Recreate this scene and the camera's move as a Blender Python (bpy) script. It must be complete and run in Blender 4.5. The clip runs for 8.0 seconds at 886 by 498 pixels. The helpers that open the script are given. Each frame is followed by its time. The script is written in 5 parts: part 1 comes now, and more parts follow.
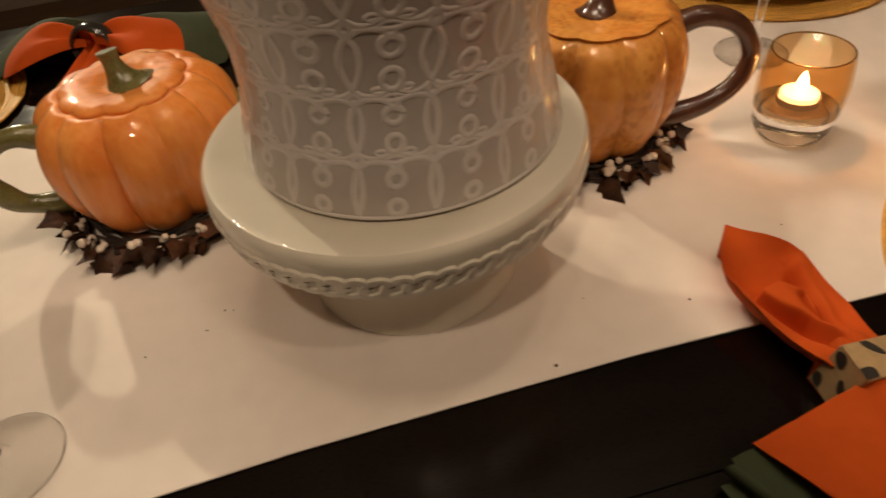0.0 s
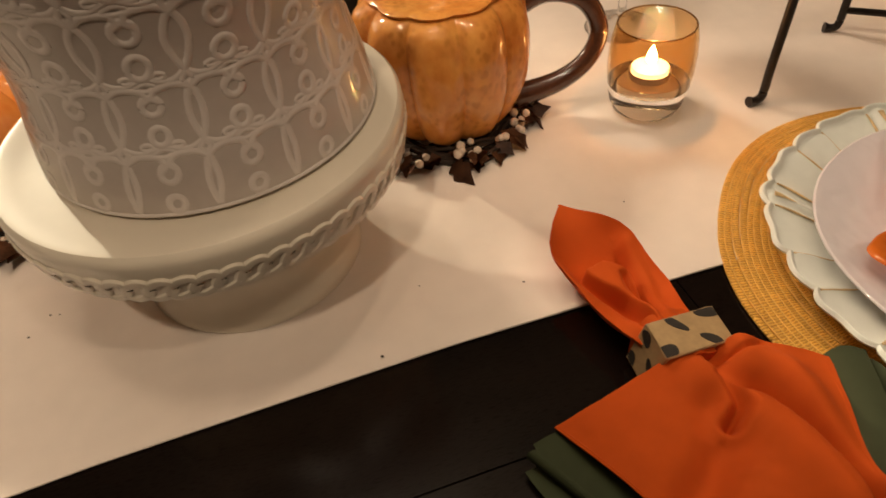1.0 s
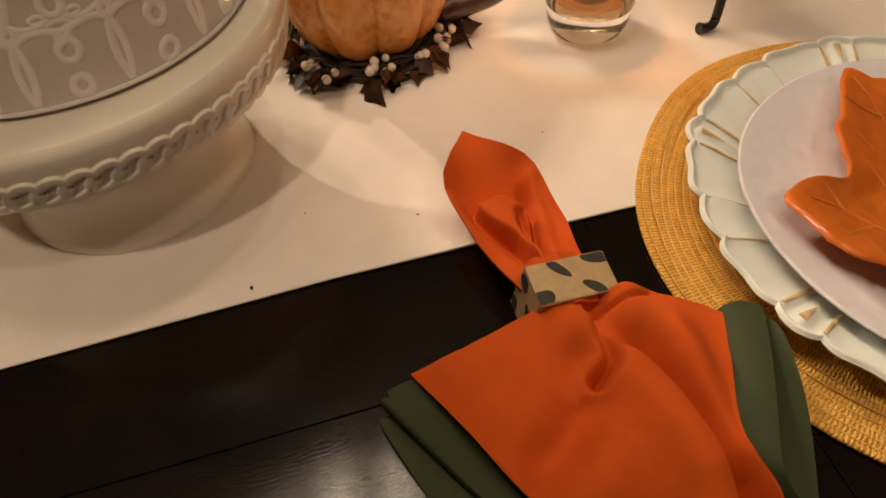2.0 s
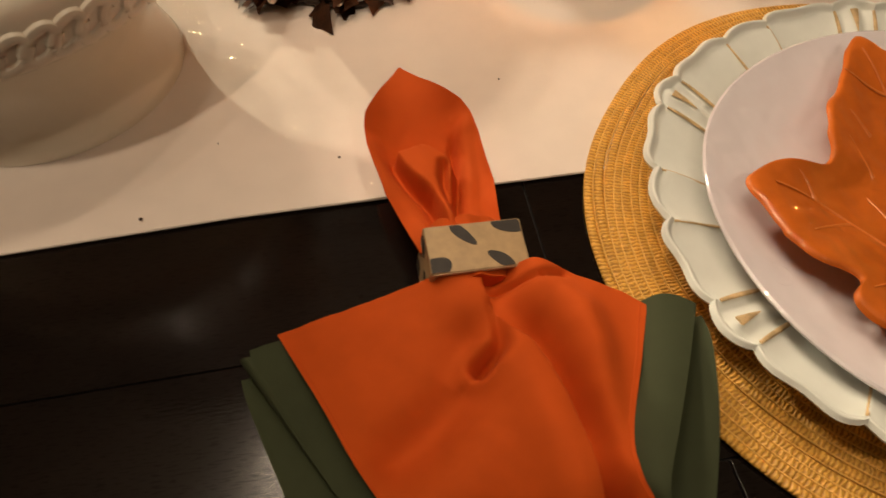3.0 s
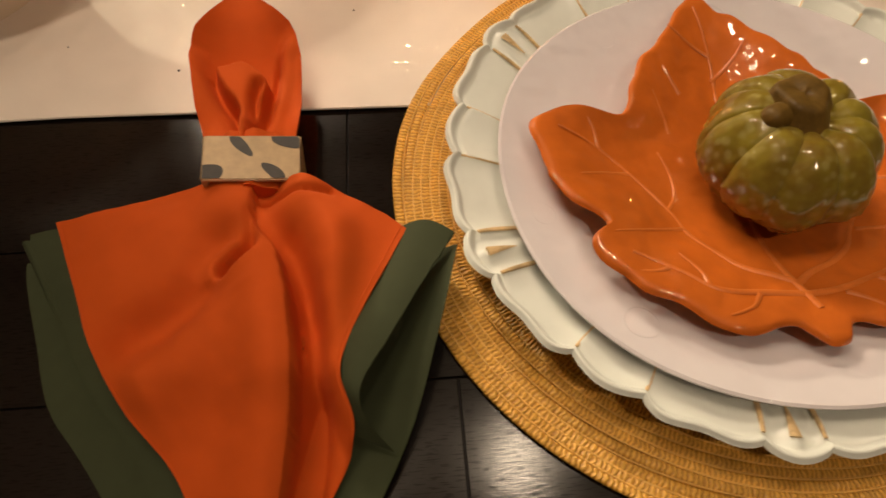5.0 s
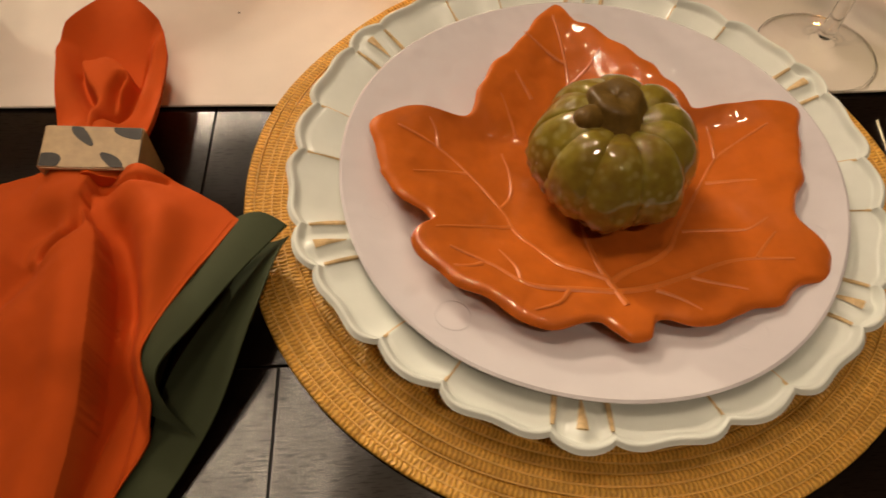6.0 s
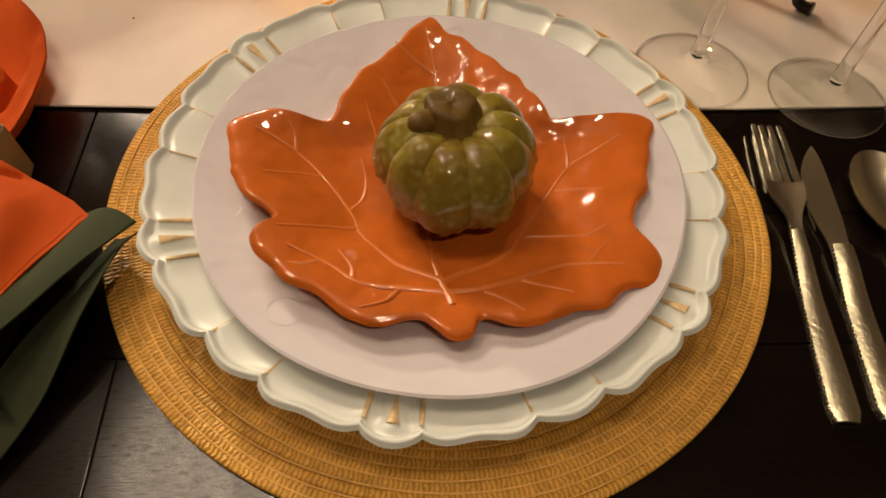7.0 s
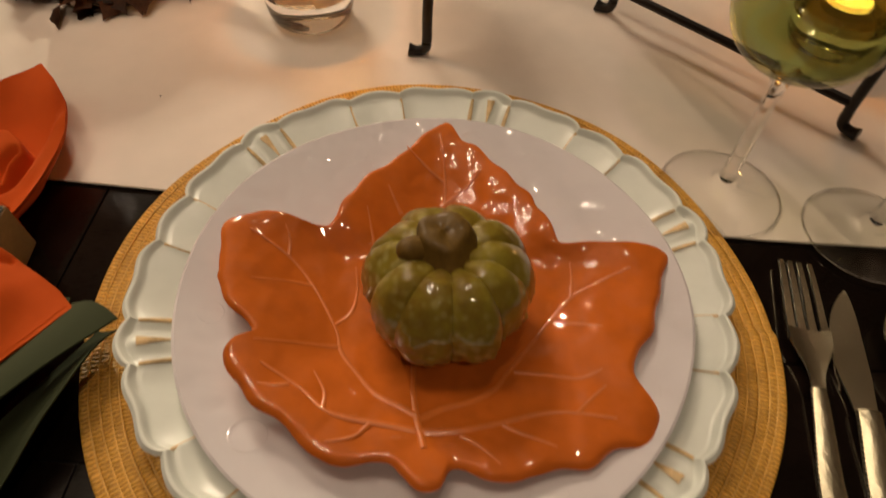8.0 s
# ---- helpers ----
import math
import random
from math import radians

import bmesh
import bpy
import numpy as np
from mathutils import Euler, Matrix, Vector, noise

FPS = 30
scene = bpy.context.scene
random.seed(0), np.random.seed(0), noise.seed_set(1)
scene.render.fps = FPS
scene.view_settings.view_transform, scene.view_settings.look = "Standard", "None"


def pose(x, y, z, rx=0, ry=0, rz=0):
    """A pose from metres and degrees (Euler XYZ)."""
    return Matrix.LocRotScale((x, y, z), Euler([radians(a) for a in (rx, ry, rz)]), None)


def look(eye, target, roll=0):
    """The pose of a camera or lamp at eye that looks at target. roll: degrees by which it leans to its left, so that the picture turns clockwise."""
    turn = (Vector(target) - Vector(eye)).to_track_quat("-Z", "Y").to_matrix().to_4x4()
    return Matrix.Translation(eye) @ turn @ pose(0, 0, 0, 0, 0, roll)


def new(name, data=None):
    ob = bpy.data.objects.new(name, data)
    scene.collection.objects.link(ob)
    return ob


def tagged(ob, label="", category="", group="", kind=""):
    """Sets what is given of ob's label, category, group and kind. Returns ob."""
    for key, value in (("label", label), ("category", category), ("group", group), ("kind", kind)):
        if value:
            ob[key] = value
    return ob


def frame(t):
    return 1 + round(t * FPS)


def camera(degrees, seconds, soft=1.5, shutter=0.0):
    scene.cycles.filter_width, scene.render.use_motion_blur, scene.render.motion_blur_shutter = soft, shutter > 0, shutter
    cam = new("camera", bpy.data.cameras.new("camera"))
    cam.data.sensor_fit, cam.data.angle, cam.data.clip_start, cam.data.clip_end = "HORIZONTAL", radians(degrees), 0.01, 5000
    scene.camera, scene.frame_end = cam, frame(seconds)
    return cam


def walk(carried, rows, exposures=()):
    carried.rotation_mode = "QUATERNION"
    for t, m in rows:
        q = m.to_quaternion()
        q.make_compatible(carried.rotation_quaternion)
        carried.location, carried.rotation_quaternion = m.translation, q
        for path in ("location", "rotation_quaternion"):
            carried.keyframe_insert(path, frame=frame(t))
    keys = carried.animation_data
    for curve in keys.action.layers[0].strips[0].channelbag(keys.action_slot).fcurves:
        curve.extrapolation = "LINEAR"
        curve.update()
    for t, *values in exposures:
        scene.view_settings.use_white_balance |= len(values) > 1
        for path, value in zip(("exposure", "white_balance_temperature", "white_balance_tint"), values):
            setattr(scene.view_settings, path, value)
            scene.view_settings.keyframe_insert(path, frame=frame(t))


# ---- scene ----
cam = camera(68.6, 8.0, 1.5, 0.35)
PATH = [
    (0, (-0.544, -0.172, 0.38), (-0.31, 1.265, -0.991), -7.3),
    (0.5, (-0.48, -0.19, 0.374), (-0.188, 1.22, -1.014), -6.8),
    (1, (-0.446, -0.186, 0.367), (-0.122, 1.18, -1.058), -6.9),
    (1.5, (-0.405, -0.187, 0.352), (-0.089, 1.094, -1.152), -5.8),
    (3, (-0.296, -0.169, 0.294), (-0.143, 0.954, -1.354), -2.5),
    (3.5, (-0.256, -0.182, 0.285), (-0.137, 0.875, -1.408), -1.8),
    (4, (-0.241, -0.192, 0.287), (-0.141, 0.816, -1.437), -1.9),
    (5.5, (-0.138, -0.22, 0.296), (-0.049, 0.832, -1.403), 1.8),
    (6, (-0.096, -0.229, 0.295), (-0.007, 0.847, -1.389), 1.9),
    (6.5, (-0.055, -0.236, 0.297), (0.062, 0.861, -1.372), 3.1),
    (7, (-0.022, -0.245, 0.299), (0.096, 0.878, -1.352), 4.2),
    (7.5, (0.002, -0.239, 0.304), (0.062, 0.926, -1.32), 4.6),
    (8, (0.005, -0.201, 0.311), (-0.019, 1.027, -1.267), 3.7),
]
walk(cam, [(t, look(eye, target, roll)) for t, eye, target, roll in PATH], exposures=[(0.0, -0.39), (1.5, -0.15), (3.5, -0.12), (4.0, -0.09), (5.5, -0.13), (6.0, -0.20), (7.0, -0.19), (7.5, -0.30), (8.0, -0.58)])

# ---- light ----
world = bpy.data.worlds.new("room_air")
scene.world = world
world.use_nodes = True
world.node_tree.nodes["Background"].inputs[0].default_value = (1.0, 0.78, 0.58, 1)
world.node_tree.nodes["Background"].inputs[1].default_value = 0.05

WARM = (1.0, 0.78, 0.56)


def lamp(name, kind, energy, m, size=0.03, color=WARM):
    data = bpy.data.lights.new(name, kind)
    data.energy, data.color = energy, color
    if kind == "AREA":
        data.shape, data.size = "DISK", size
    else:
        data.shadow_soft_size = size
    ob = new(name, data)
    ob.matrix_world = m
    return ob


# a chandelier's bulbs hang over the middle of the table, out of view
CHANDELIER = (-0.51, 0.26, 1.35)
for count, ring, watts in ((8, 0.19, 1.9), (4, 0.08, 1.9)):
    for i in range(count):
        a = 2 * math.pi * (i + 0.25) / count
        lamp("chandelier_bulb", "POINT", watts, pose(CHANDELIER[0] + ring * math.cos(a), CHANDELIER[1] + ring * math.sin(a), CHANDELIER[2]), 0.021)
# shaded bulbs of a second fixture beyond the far side
for i in range(7):
    a = 2 * math.pi * i / 7
    at = (-0.95 + 0.24 * math.cos(a), 2.10 + 0.16 * math.sin(a), 1.72 + 0.05 * math.sin(3 * a))
    bulb = lamp("shaded_bulb", "SPOT", 25.0, look(at, (0.10, -0.08, 0.0)), 0.030)
    bulb.data.spot_size, bulb.data.spot_blend = radians(28), 1.0
# unseen ceiling lamps, added: one overhead, one near-side fill, one spot brightening the pot
for x, y, watts in ((0.13, 0.30, 4.5), (0.30, -0.95, 8.5)):
    lamp("ceiling_downlight", "AREA", watts, pose(x, y, 1.97), 0.13)
pot_fill = lamp("ceiling_downlight", "SPOT", 56.0, look((-0.85, -0.80, 1.96), (-0.60, 0.30, 0.25)), 0.05)
pot_fill.data.spot_size, pot_fill.data.spot_blend = radians(25), 0.7

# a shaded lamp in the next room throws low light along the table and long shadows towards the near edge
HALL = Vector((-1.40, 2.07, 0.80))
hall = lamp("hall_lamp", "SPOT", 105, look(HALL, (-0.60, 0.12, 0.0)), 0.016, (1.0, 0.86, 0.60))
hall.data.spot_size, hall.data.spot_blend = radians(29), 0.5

# candle flames
for x, y in ((-0.124, 0.270), (0.300, 0.285)):
    lamp("candle_flame", "POINT", 0.34, pose(x, y, 0.063), 0.004, (1.0, 0.50, 0.18))

# ---- materials ----


def material(name, color, rough=0.5, metal=0.0, vary=0.0, scale=30.0, bump=0.0, bump_scale=200.0, bump_depth=0.001, coat=0.0, coat_rough=0.008, dark=None, sub=0.0, stretch=(1, 1, 1), rough_vary=0.0, per_piece=0.0, spec=0.5):
    """A principled surface with colour variation at two scales, relief and uneven gloss."""
    m = bpy.data.materials.new(name)
    m.use_nodes = True
    nt = m.node_tree
    b = nt.nodes["Principled BSDF"]
    b.inputs["Roughness"].default_value = rough
    b.inputs["Metallic"].default_value = metal
    b.inputs["Coat Weight"].default_value = coat
    b.inputs["Coat Roughness"].default_value = coat_rough
    b.inputs["Specular IOR Level"].default_value = spec
    if sub:
        b.inputs["Subsurface Weight"].default_value = sub
        b.inputs["Subsurface Scale"].default_value = 0.004
    b.inputs["Base Color"].default_value = (*color, 1)
    tc = nt.nodes.new("ShaderNodeTexCoord")
    mp = nt.nodes.new("ShaderNodeMapping")
    mp.inputs["Scale"].default_value = stretch
    nt.links.new(tc.outputs["Object"], mp.inputs[0])

    def noisy(s, detail=4.0):
        n = nt.nodes.new("ShaderNodeTexNoise")
        n.inputs["Scale"].default_value = s
        n.inputs["Detail"].default_value = detail
        nt.links.new(mp.outputs[0], n.inputs["Vector"])
        return n.outputs["Fac"]
    m["mapping"] = mp.name
    if vary or dark:
        low = dark or tuple(c * (1 - vary) for c in color)
        high = tuple(min(1, c * (1 + 0.5 * vary)) for c in color)
        big, small = noisy(scale), noisy(scale * 6.3, 6.0)
        mix = nt.nodes.new("ShaderNodeMath")
        mix.operation = "MULTIPLY_ADD"
        mix.inputs[1].default_value = 0.4
        nt.links.new(small, mix.inputs[0])
        half = nt.nodes.new("ShaderNodeMath")
        half.operation = "MULTIPLY"
        half.inputs[1].default_value = 0.6
        nt.links.new(big, half.inputs[0])
        nt.links.new(half.outputs[0], mix.inputs[2])
        ramp = nt.nodes.new("ShaderNodeValToRGB")
        ramp.color_ramp.elements[0].position, ramp.color_ramp.elements[1].position = 0.35, 0.65
        ramp.color_ramp.elements[0].color, ramp.color_ramp.elements[1].color = (*low, 1), (*high, 1)
        nt.links.new(mix.outputs[0], ramp.inputs[0])
        out = ramp.outputs[0]
        if per_piece:
            info = nt.nodes.new("ShaderNodeObjectInfo")
            rng = nt.nodes.new("ShaderNodeMapRange")
            rng.inputs["To Min"].default_value, rng.inputs["To Max"].default_value = 1 - per_piece, 1 + per_piece
            nt.links.new(info.outputs["Random"], rng.inputs["Value"])
            hsv = nt.nodes.new("ShaderNodeHueSaturation")
            nt.links.new(rng.outputs[0], hsv.inputs["Value"])
            nt.links.new(out, hsv.inputs["Color"])
            out = hsv.outputs[0]
        nt.links.new(out, b.inputs["Base Color"])
    if bump:
        bp = nt.nodes.new("ShaderNodeBump")
        bp.inputs["Strength"].default_value = bump
        bp.inputs["Distance"].default_value = bump_depth
        nt.links.new(noisy(bump_scale, 1.0 if coat else 3.0), bp.inputs["Height"])
        nt.links.new(bp.outputs[0], b.inputs["Normal"])
        if coat:
            nt.links.new(bp.outputs[0], b.inputs["Coat Normal"])
    if rough_vary:
        rr = nt.nodes.new("ShaderNodeMapRange")
        rr.inputs["To Min"].default_value, rr.inputs["To Max"].default_value = max(0.02, rough - rough_vary), rough + rough_vary
        nt.links.new(noisy(scale * 2.0), rr.inputs["Value"])
        nt.links.new(rr.outputs[0], b.inputs["Roughness"])
    return m


def glass(name, color=(1, 1, 1), rough=0.0, ior=1.45):
    m = bpy.data.materials.new(name)
    m.use_nodes = True
    b = m.node_tree.nodes["Principled BSDF"]
    b.inputs["Base Color"].default_value = (*color, 1)
    b.inputs["Roughness"].default_value = rough
    b.inputs["IOR"].default_value = ior
    b.inputs["Transmission Weight"].default_value = 1.0
    return m


def thin_glass(name, tint=(1, 1, 1), gloss=1.0):
    """A pane or blown wall too thin to bend what is seen through it."""
    m = bpy.data.materials.new(name)
    m.use_nodes = True
    nt = m.node_tree
    nt.nodes.remove(nt.nodes["Principled BSDF"])
    see = nt.nodes.new("ShaderNodeBsdfTransparent")
    see.inputs["Color"].default_value = (*tint, 1)
    shine = nt.nodes.new("ShaderNodeBsdfGlossy")
    shine.inputs["Roughness"].default_value = 0.03
    edge = nt.nodes.new("ShaderNodeLayerWeight")
    edge.inputs["Blend"].default_value = 0.5
    rise = nt.nodes.new("ShaderNodeMath")
    rise.operation = "POWER"
    rise.inputs[1].default_value = 4.0
    nt.links.new(edge.outputs["Facing"], rise.inputs[0])
    scale = nt.nodes.new("ShaderNodeMath")
    scale.operation = "MULTIPLY_ADD"
    scale.inputs[1].default_value, scale.inputs[2].default_value = 0.8 * gloss, 0.04 * gloss
    nt.links.new(rise.outputs[0], scale.inputs[0])
    mix = nt.nodes.new("ShaderNodeMixShader")
    nt.links.new(scale.outputs[0], mix.inputs[0])
    nt.links.new(see.outputs[0], mix.inputs[1])
    nt.links.new(shine.outputs[0], mix.inputs[2])
    nt.links.new(mix.outputs[0], nt.nodes["Material Output"].inputs["Surface"])
    return m


def glowing(name, color, strength):
    m = bpy.data.materials.new(name)
    m.use_nodes = True
    b = m.node_tree.nodes["Principled BSDF"]
    b.inputs["Base Color"].default_value = (*color, 1)
    b.inputs["Emission Color"].default_value = (*color, 1)
    b.inputs["Emission Strength"].default_value = strength
    return m


def add_weave(m, scale=900.0, strength=0.25, distance=0.0004):
    """Crossed threads as fine relief on top of a cloth."""
    nt = m.node_tree
    b = nt.nodes["Principled BSDF"]
    mp = nt.nodes[m["mapping"]]
    waves = []
    for axis in ("X", "Y"):
        w = nt.nodes.new("ShaderNodeTexWave")
        w.bands_direction = axis
        w.inputs["Scale"].default_value = scale / 6.28
        w.inputs["Distortion"].default_value = 1.2
        w.inputs["Detail Scale"].default_value = 2.0
        nt.links.new(mp.outputs[0], w.inputs["Vector"])
        waves.append(w.outputs["Fac"])
    top = nt.nodes.new("ShaderNodeMath")
    top.operation = "MAXIMUM"
    nt.links.new(waves[0], top.inputs[0])
    nt.links.new(waves[1], top.inputs[1])
    bp = nt.nodes.new("ShaderNodeBump")
    bp.inputs["Strength"].default_value = strength
    bp.inputs["Distance"].default_value = distance
    nt.links.new(top.outputs[0], bp.inputs["Height"])
    if b.inputs["Normal"].is_linked:
        nt.links.new(b.inputs["Normal"].links[0].from_socket, bp.inputs["Normal"])
    nt.links.new(bp.outputs[0], b.inputs["Normal"])
    return m


def add_glitter(m, scale=1400.0, share=0.020):
    """Tiny metallic flakes, each tilted its own way, strewn over a cloth."""
    nt = m.node_tree
    b = nt.nodes["Principled BSDF"]
    mp = nt.nodes[m["mapping"]]
    v = nt.nodes.new("ShaderNodeTexVoronoi")
    v.inputs["Scale"].default_value = scale
    nt.links.new(mp.outputs[0], v.inputs["Vector"])
    sep = nt.nodes.new("ShaderNodeSeparateColor")
    nt.links.new(v.outputs["Color"], sep.inputs[0])
    patch = nt.nodes.new("ShaderNodeTexNoise")
    patch.inputs["Scale"].default_value = 14.0
    nt.links.new(mp.outputs[0], patch.inputs["Vector"])
    lim = nt.nodes.new("ShaderNodeMapRange")
    lim.inputs["From Min"].default_value, lim.inputs["From Max"].default_value = 0.4, 0.7
    lim.inputs["To Min"].default_value, lim.inputs["To Max"].default_value = share * 0.25, share * 1.6
    nt.links.new(patch.outputs["Fac"], lim.inputs["Value"])
    less = nt.nodes.new("ShaderNodeMath")
    less.operation = "LESS_THAN"
    nt.links.new(sep.outputs[0], less.inputs[0])
    nt.links.new(lim.outputs[0], less.inputs[1])
    geo = nt.nodes.new("ShaderNodeNewGeometry")
    tilt = nt.nodes.new("ShaderNodeVectorMath")
    tilt.operation = "MULTIPLY_ADD"
    tilt.inputs[1].default_value = (0.5, 0.5, 0.5)
    tilt.inputs[2].default_value = (-0.25, -0.25, -0.25)
    nt.links.new(v.outputs["Color"], tilt.inputs[0])
    add = nt.nodes.new("ShaderNodeVectorMath")
    nt.links.new(geo.outputs["Normal"], add.inputs[0])
    nt.links.new(tilt.outputs[0], add.inputs[1])
    unit = nt.nodes.new("ShaderNodeVectorMath")
    unit.operation = "NORMALIZE"
    nt.links.new(add.outputs[0], unit.inputs[0])
    flake = nt.nodes.new("ShaderNodeBsdfGlossy")
    flake.inputs["Roughness"].default_value = 0.25
    shade = nt.nodes.new("ShaderNodeMix")
    shade.data_type = "RGBA"
    shade.inputs["A"].default_value, shade.inputs["B"].default_value = (0, 0, 0, 1), (0.42, 0.36, 0.22, 1)
    nt.links.new(less.outputs[0], shade.inputs["Factor"])
    nt.links.new(shade.outputs["Result"], flake.inputs["Color"])
    nt.links.new(unit.outputs[0], flake.inputs["Normal"])
    mix = nt.nodes.new("ShaderNodeAddShader")
    nt.links.new(b.outputs[0], mix.inputs[0])
    nt.links.new(flake.outputs[0], mix.inputs[1])
    nt.links.new(mix.outputs[0], nt.nodes["Material Output"].inputs["Surface"])
    return m


def add_stitch(m, count=470, pitch=0.0052):
    """Slanted stitches that run round the coils of a mat."""
    nt = m.node_tree
    b = nt.nodes["Principled BSDF"]
    tc = nt.nodes.new("ShaderNodeTexCoord")
    sep = nt.nodes.new("ShaderNodeSeparateXYZ")
    nt.links.new(tc.outputs["Object"], sep.inputs[0])

    def calc(op, a, c=None, d=None):
        n = nt.nodes.new("ShaderNodeMath")
        n.operation = op
        for k, v in enumerate((a, c, d)):
            if v is None:
                continue
            if isinstance(v, (int, float)):
                n.inputs[k].default_value = v
            else:
                nt.links.new(v, n.inputs[k])
        return n.outputs[0]
    x, y = sep.outputs[0], sep.outputs[1]
    r = calc("SQRT", calc("ADD", calc("MULTIPLY", x, x), calc("MULTIPLY", y, y)))
    turn = calc("MULTIPLY", calc("ARCTAN2", y, x), float(count))
    slant = calc("MULTIPLY", calc("PINGPONG", r, pitch / 2), 2.2 / pitch)
    n = nt.nodes.new("ShaderNodeTexNoise")
    n.inputs["Scale"].default_value = 300.0
    nt.links.new(tc.outputs["Object"], n.inputs["Vector"])
    wave = calc("SINE", calc("ADD", calc("ADD", turn, slant), calc("MULTIPLY", n.outputs["Fac"], 8.0)))
    up = calc("MULTIPLY_ADD", wave, 0.5, 0.5)
    bp = nt.nodes.new("ShaderNodeBump")
    bp.inputs["Strength"].default_value = 0.7
    bp.inputs["Distance"].default_value = 0.0009
    nt.links.new(up, bp.inputs["Height"])
    nt.links.new(b.inputs["Normal"].links[0].from_socket, bp.inputs["Normal"])
    nt.links.new(bp.outputs[0], b.inputs["Normal"])
    # groove shade painted into the colour: darker wherever the stitch relief is low
    base = b.inputs["Base Color"].links[0].from_socket
    mix = nt.nodes.new("ShaderNodeMix")
    mix.data_type, mix.blend_type = "RGBA", "MULTIPLY"
    mix.inputs["Factor"].default_value = 1.0
    ramp = nt.nodes.new("ShaderNodeValToRGB")
    ramp.color_ramp.elements[0].position, ramp.color_ramp.elements[1].position = 0.1, 0.6
    ramp.color_ramp.elements[0].color, ramp.color_ramp.elements[1].color = (0.66, 0.54, 0.38, 1), (1, 1, 1, 1)
    nt.links.new(up, ramp.inputs[0])
    nt.links.new(base, mix.inputs["A"])
    nt.links.new(ramp.outputs[0], mix.inputs["B"])
    nt.links.new(mix.outputs["Result"], b.inputs["Base Color"])
    return m


def add_mottle(m, color, scale, amount):
    """Blots of a second glaze that gather in patches."""
    nt = m.node_tree
    b = nt.nodes["Principled BSDF"]
    mp = nt.nodes[m["mapping"]]
    v = nt.nodes.new("ShaderNodeTexVoronoi")
    v.feature = "SMOOTH_F1"
    v.inputs["Scale"].default_value = scale
    patch = nt.nodes.new("ShaderNodeTexNoise")
    patch.inputs["Scale"].default_value = 34.0
    for n in (v, patch):
        nt.links.new(mp.outputs[0], n.inputs["Vector"])
    near = nt.nodes.new("ShaderNodeMapRange")
    near.inputs["From Min"].default_value, near.inputs["From Max"].default_value = 0.46, 0.22
    nt.links.new(v.outputs["Distance"], near.inputs["Value"])
    some = nt.nodes.new("ShaderNodeMapRange")
    some.inputs["From Min"].default_value, some.inputs["From Max"].default_value = 0.40, 0.58
    some.inputs["To Max"].default_value = amount
    nt.links.new(patch.outputs["Fac"], some.inputs["Value"])
    both = nt.nodes.new("ShaderNodeMath")
    both.operation = "MULTIPLY"
    nt.links.new(near.outputs[0], both.inputs[0])
    nt.links.new(some.outputs[0], both.inputs[1])
    mix = nt.nodes.new("ShaderNodeMix")
    mix.data_type = "RGBA"
    mix.inputs["B"].default_value = (*color, 1)
    nt.links.new(both.outputs[0], mix.inputs["Factor"])
    nt.links.new(b.inputs["Base Color"].links[0].from_socket, mix.inputs["A"])
    nt.links.new(mix.outputs["Result"], b.inputs["Base Color"])
    return m


def add_pores(m):
    """Short open pores along the grain that take no polish."""
    nt = m.node_tree
    b = nt.nodes["Principled BSDF"]
    tc = nt.nodes.new("ShaderNodeTexCoord")
    mp = nt.nodes.new("ShaderNodeMapping")
    mp.inputs["Scale"].default_value = (160, 1300, 1)
    nt.links.new(tc.outputs["Object"], mp.inputs[0])
    n = nt.nodes.new("ShaderNodeTexNoise")
    n.inputs["Scale"].default_value = 1.0
    n.inputs["Detail"].default_value = 1.0
    nt.links.new(mp.outputs[0], n.inputs["Vector"])
    cut = nt.nodes.new("ShaderNodeMapRange")
    cut.inputs["From Min"].default_value, cut.inputs["From Max"].default_value = 0.36, 0.42
    nt.links.new(n.outputs["Fac"], cut.inputs["Value"])
    cut.inputs["To Min"].default_value, cut.inputs["To Max"].default_value = 0.22, 0.38
    nt.links.new(cut.outputs[0], b.inputs["Specular IOR Level"])
    return m


WOOD = add_pores(material("espresso_wood", (0.0075, 0.0042, 0.003), 0.14, spec=0.36, vary=0.5, scale=20, bump=0.05, bump_scale=800, stretch=(0.15, 1.0, 1), rough_vary=0.05, per_piece=0.2))
GROOVE = material("table_core", (0.006, 0.004, 0.003), 0.7, vary=0.2)
LINEN = add_glitter(add_weave(material("glitter_linen", (0.82, 0.732, 0.655), 0.75, vary=0.06, scale=7, bump=0.15, bump_scale=60), 2600, 0.2))
STRAW = add_stitch(material("woven_straw", (0.90, 0.50, 0.090), 0.42, vary=0.25, scale=130, bump=0.2, bump_scale=700, per_piece=0.12))
STRAW_SEAM = material("straw_seam_thread", (0.90, 0.55, 0.14), 0.45, vary=0.2, scale=160, bump=0.2, bump_scale=900)
MINT = material("antique_white_lacquer", (0.78, 0.81, 0.75), 0.36, vary=0.06, scale=14, bump=0.12, bump_scale=40, coat=0.15, coat_rough=0.15)
GILT = material("worn_gilt", (0.72, 0.52, 0.27), 0.45, metal=0.1, vary=0.4, scale=90)
PORCELAIN = material("white_porcelain", (0.75, 0.705, 0.73), 0.25, vary=0.03, scale=8, bump=1.0, bump_scale=62, bump_depth=0.0020, coat=1.0, spec=0.05)
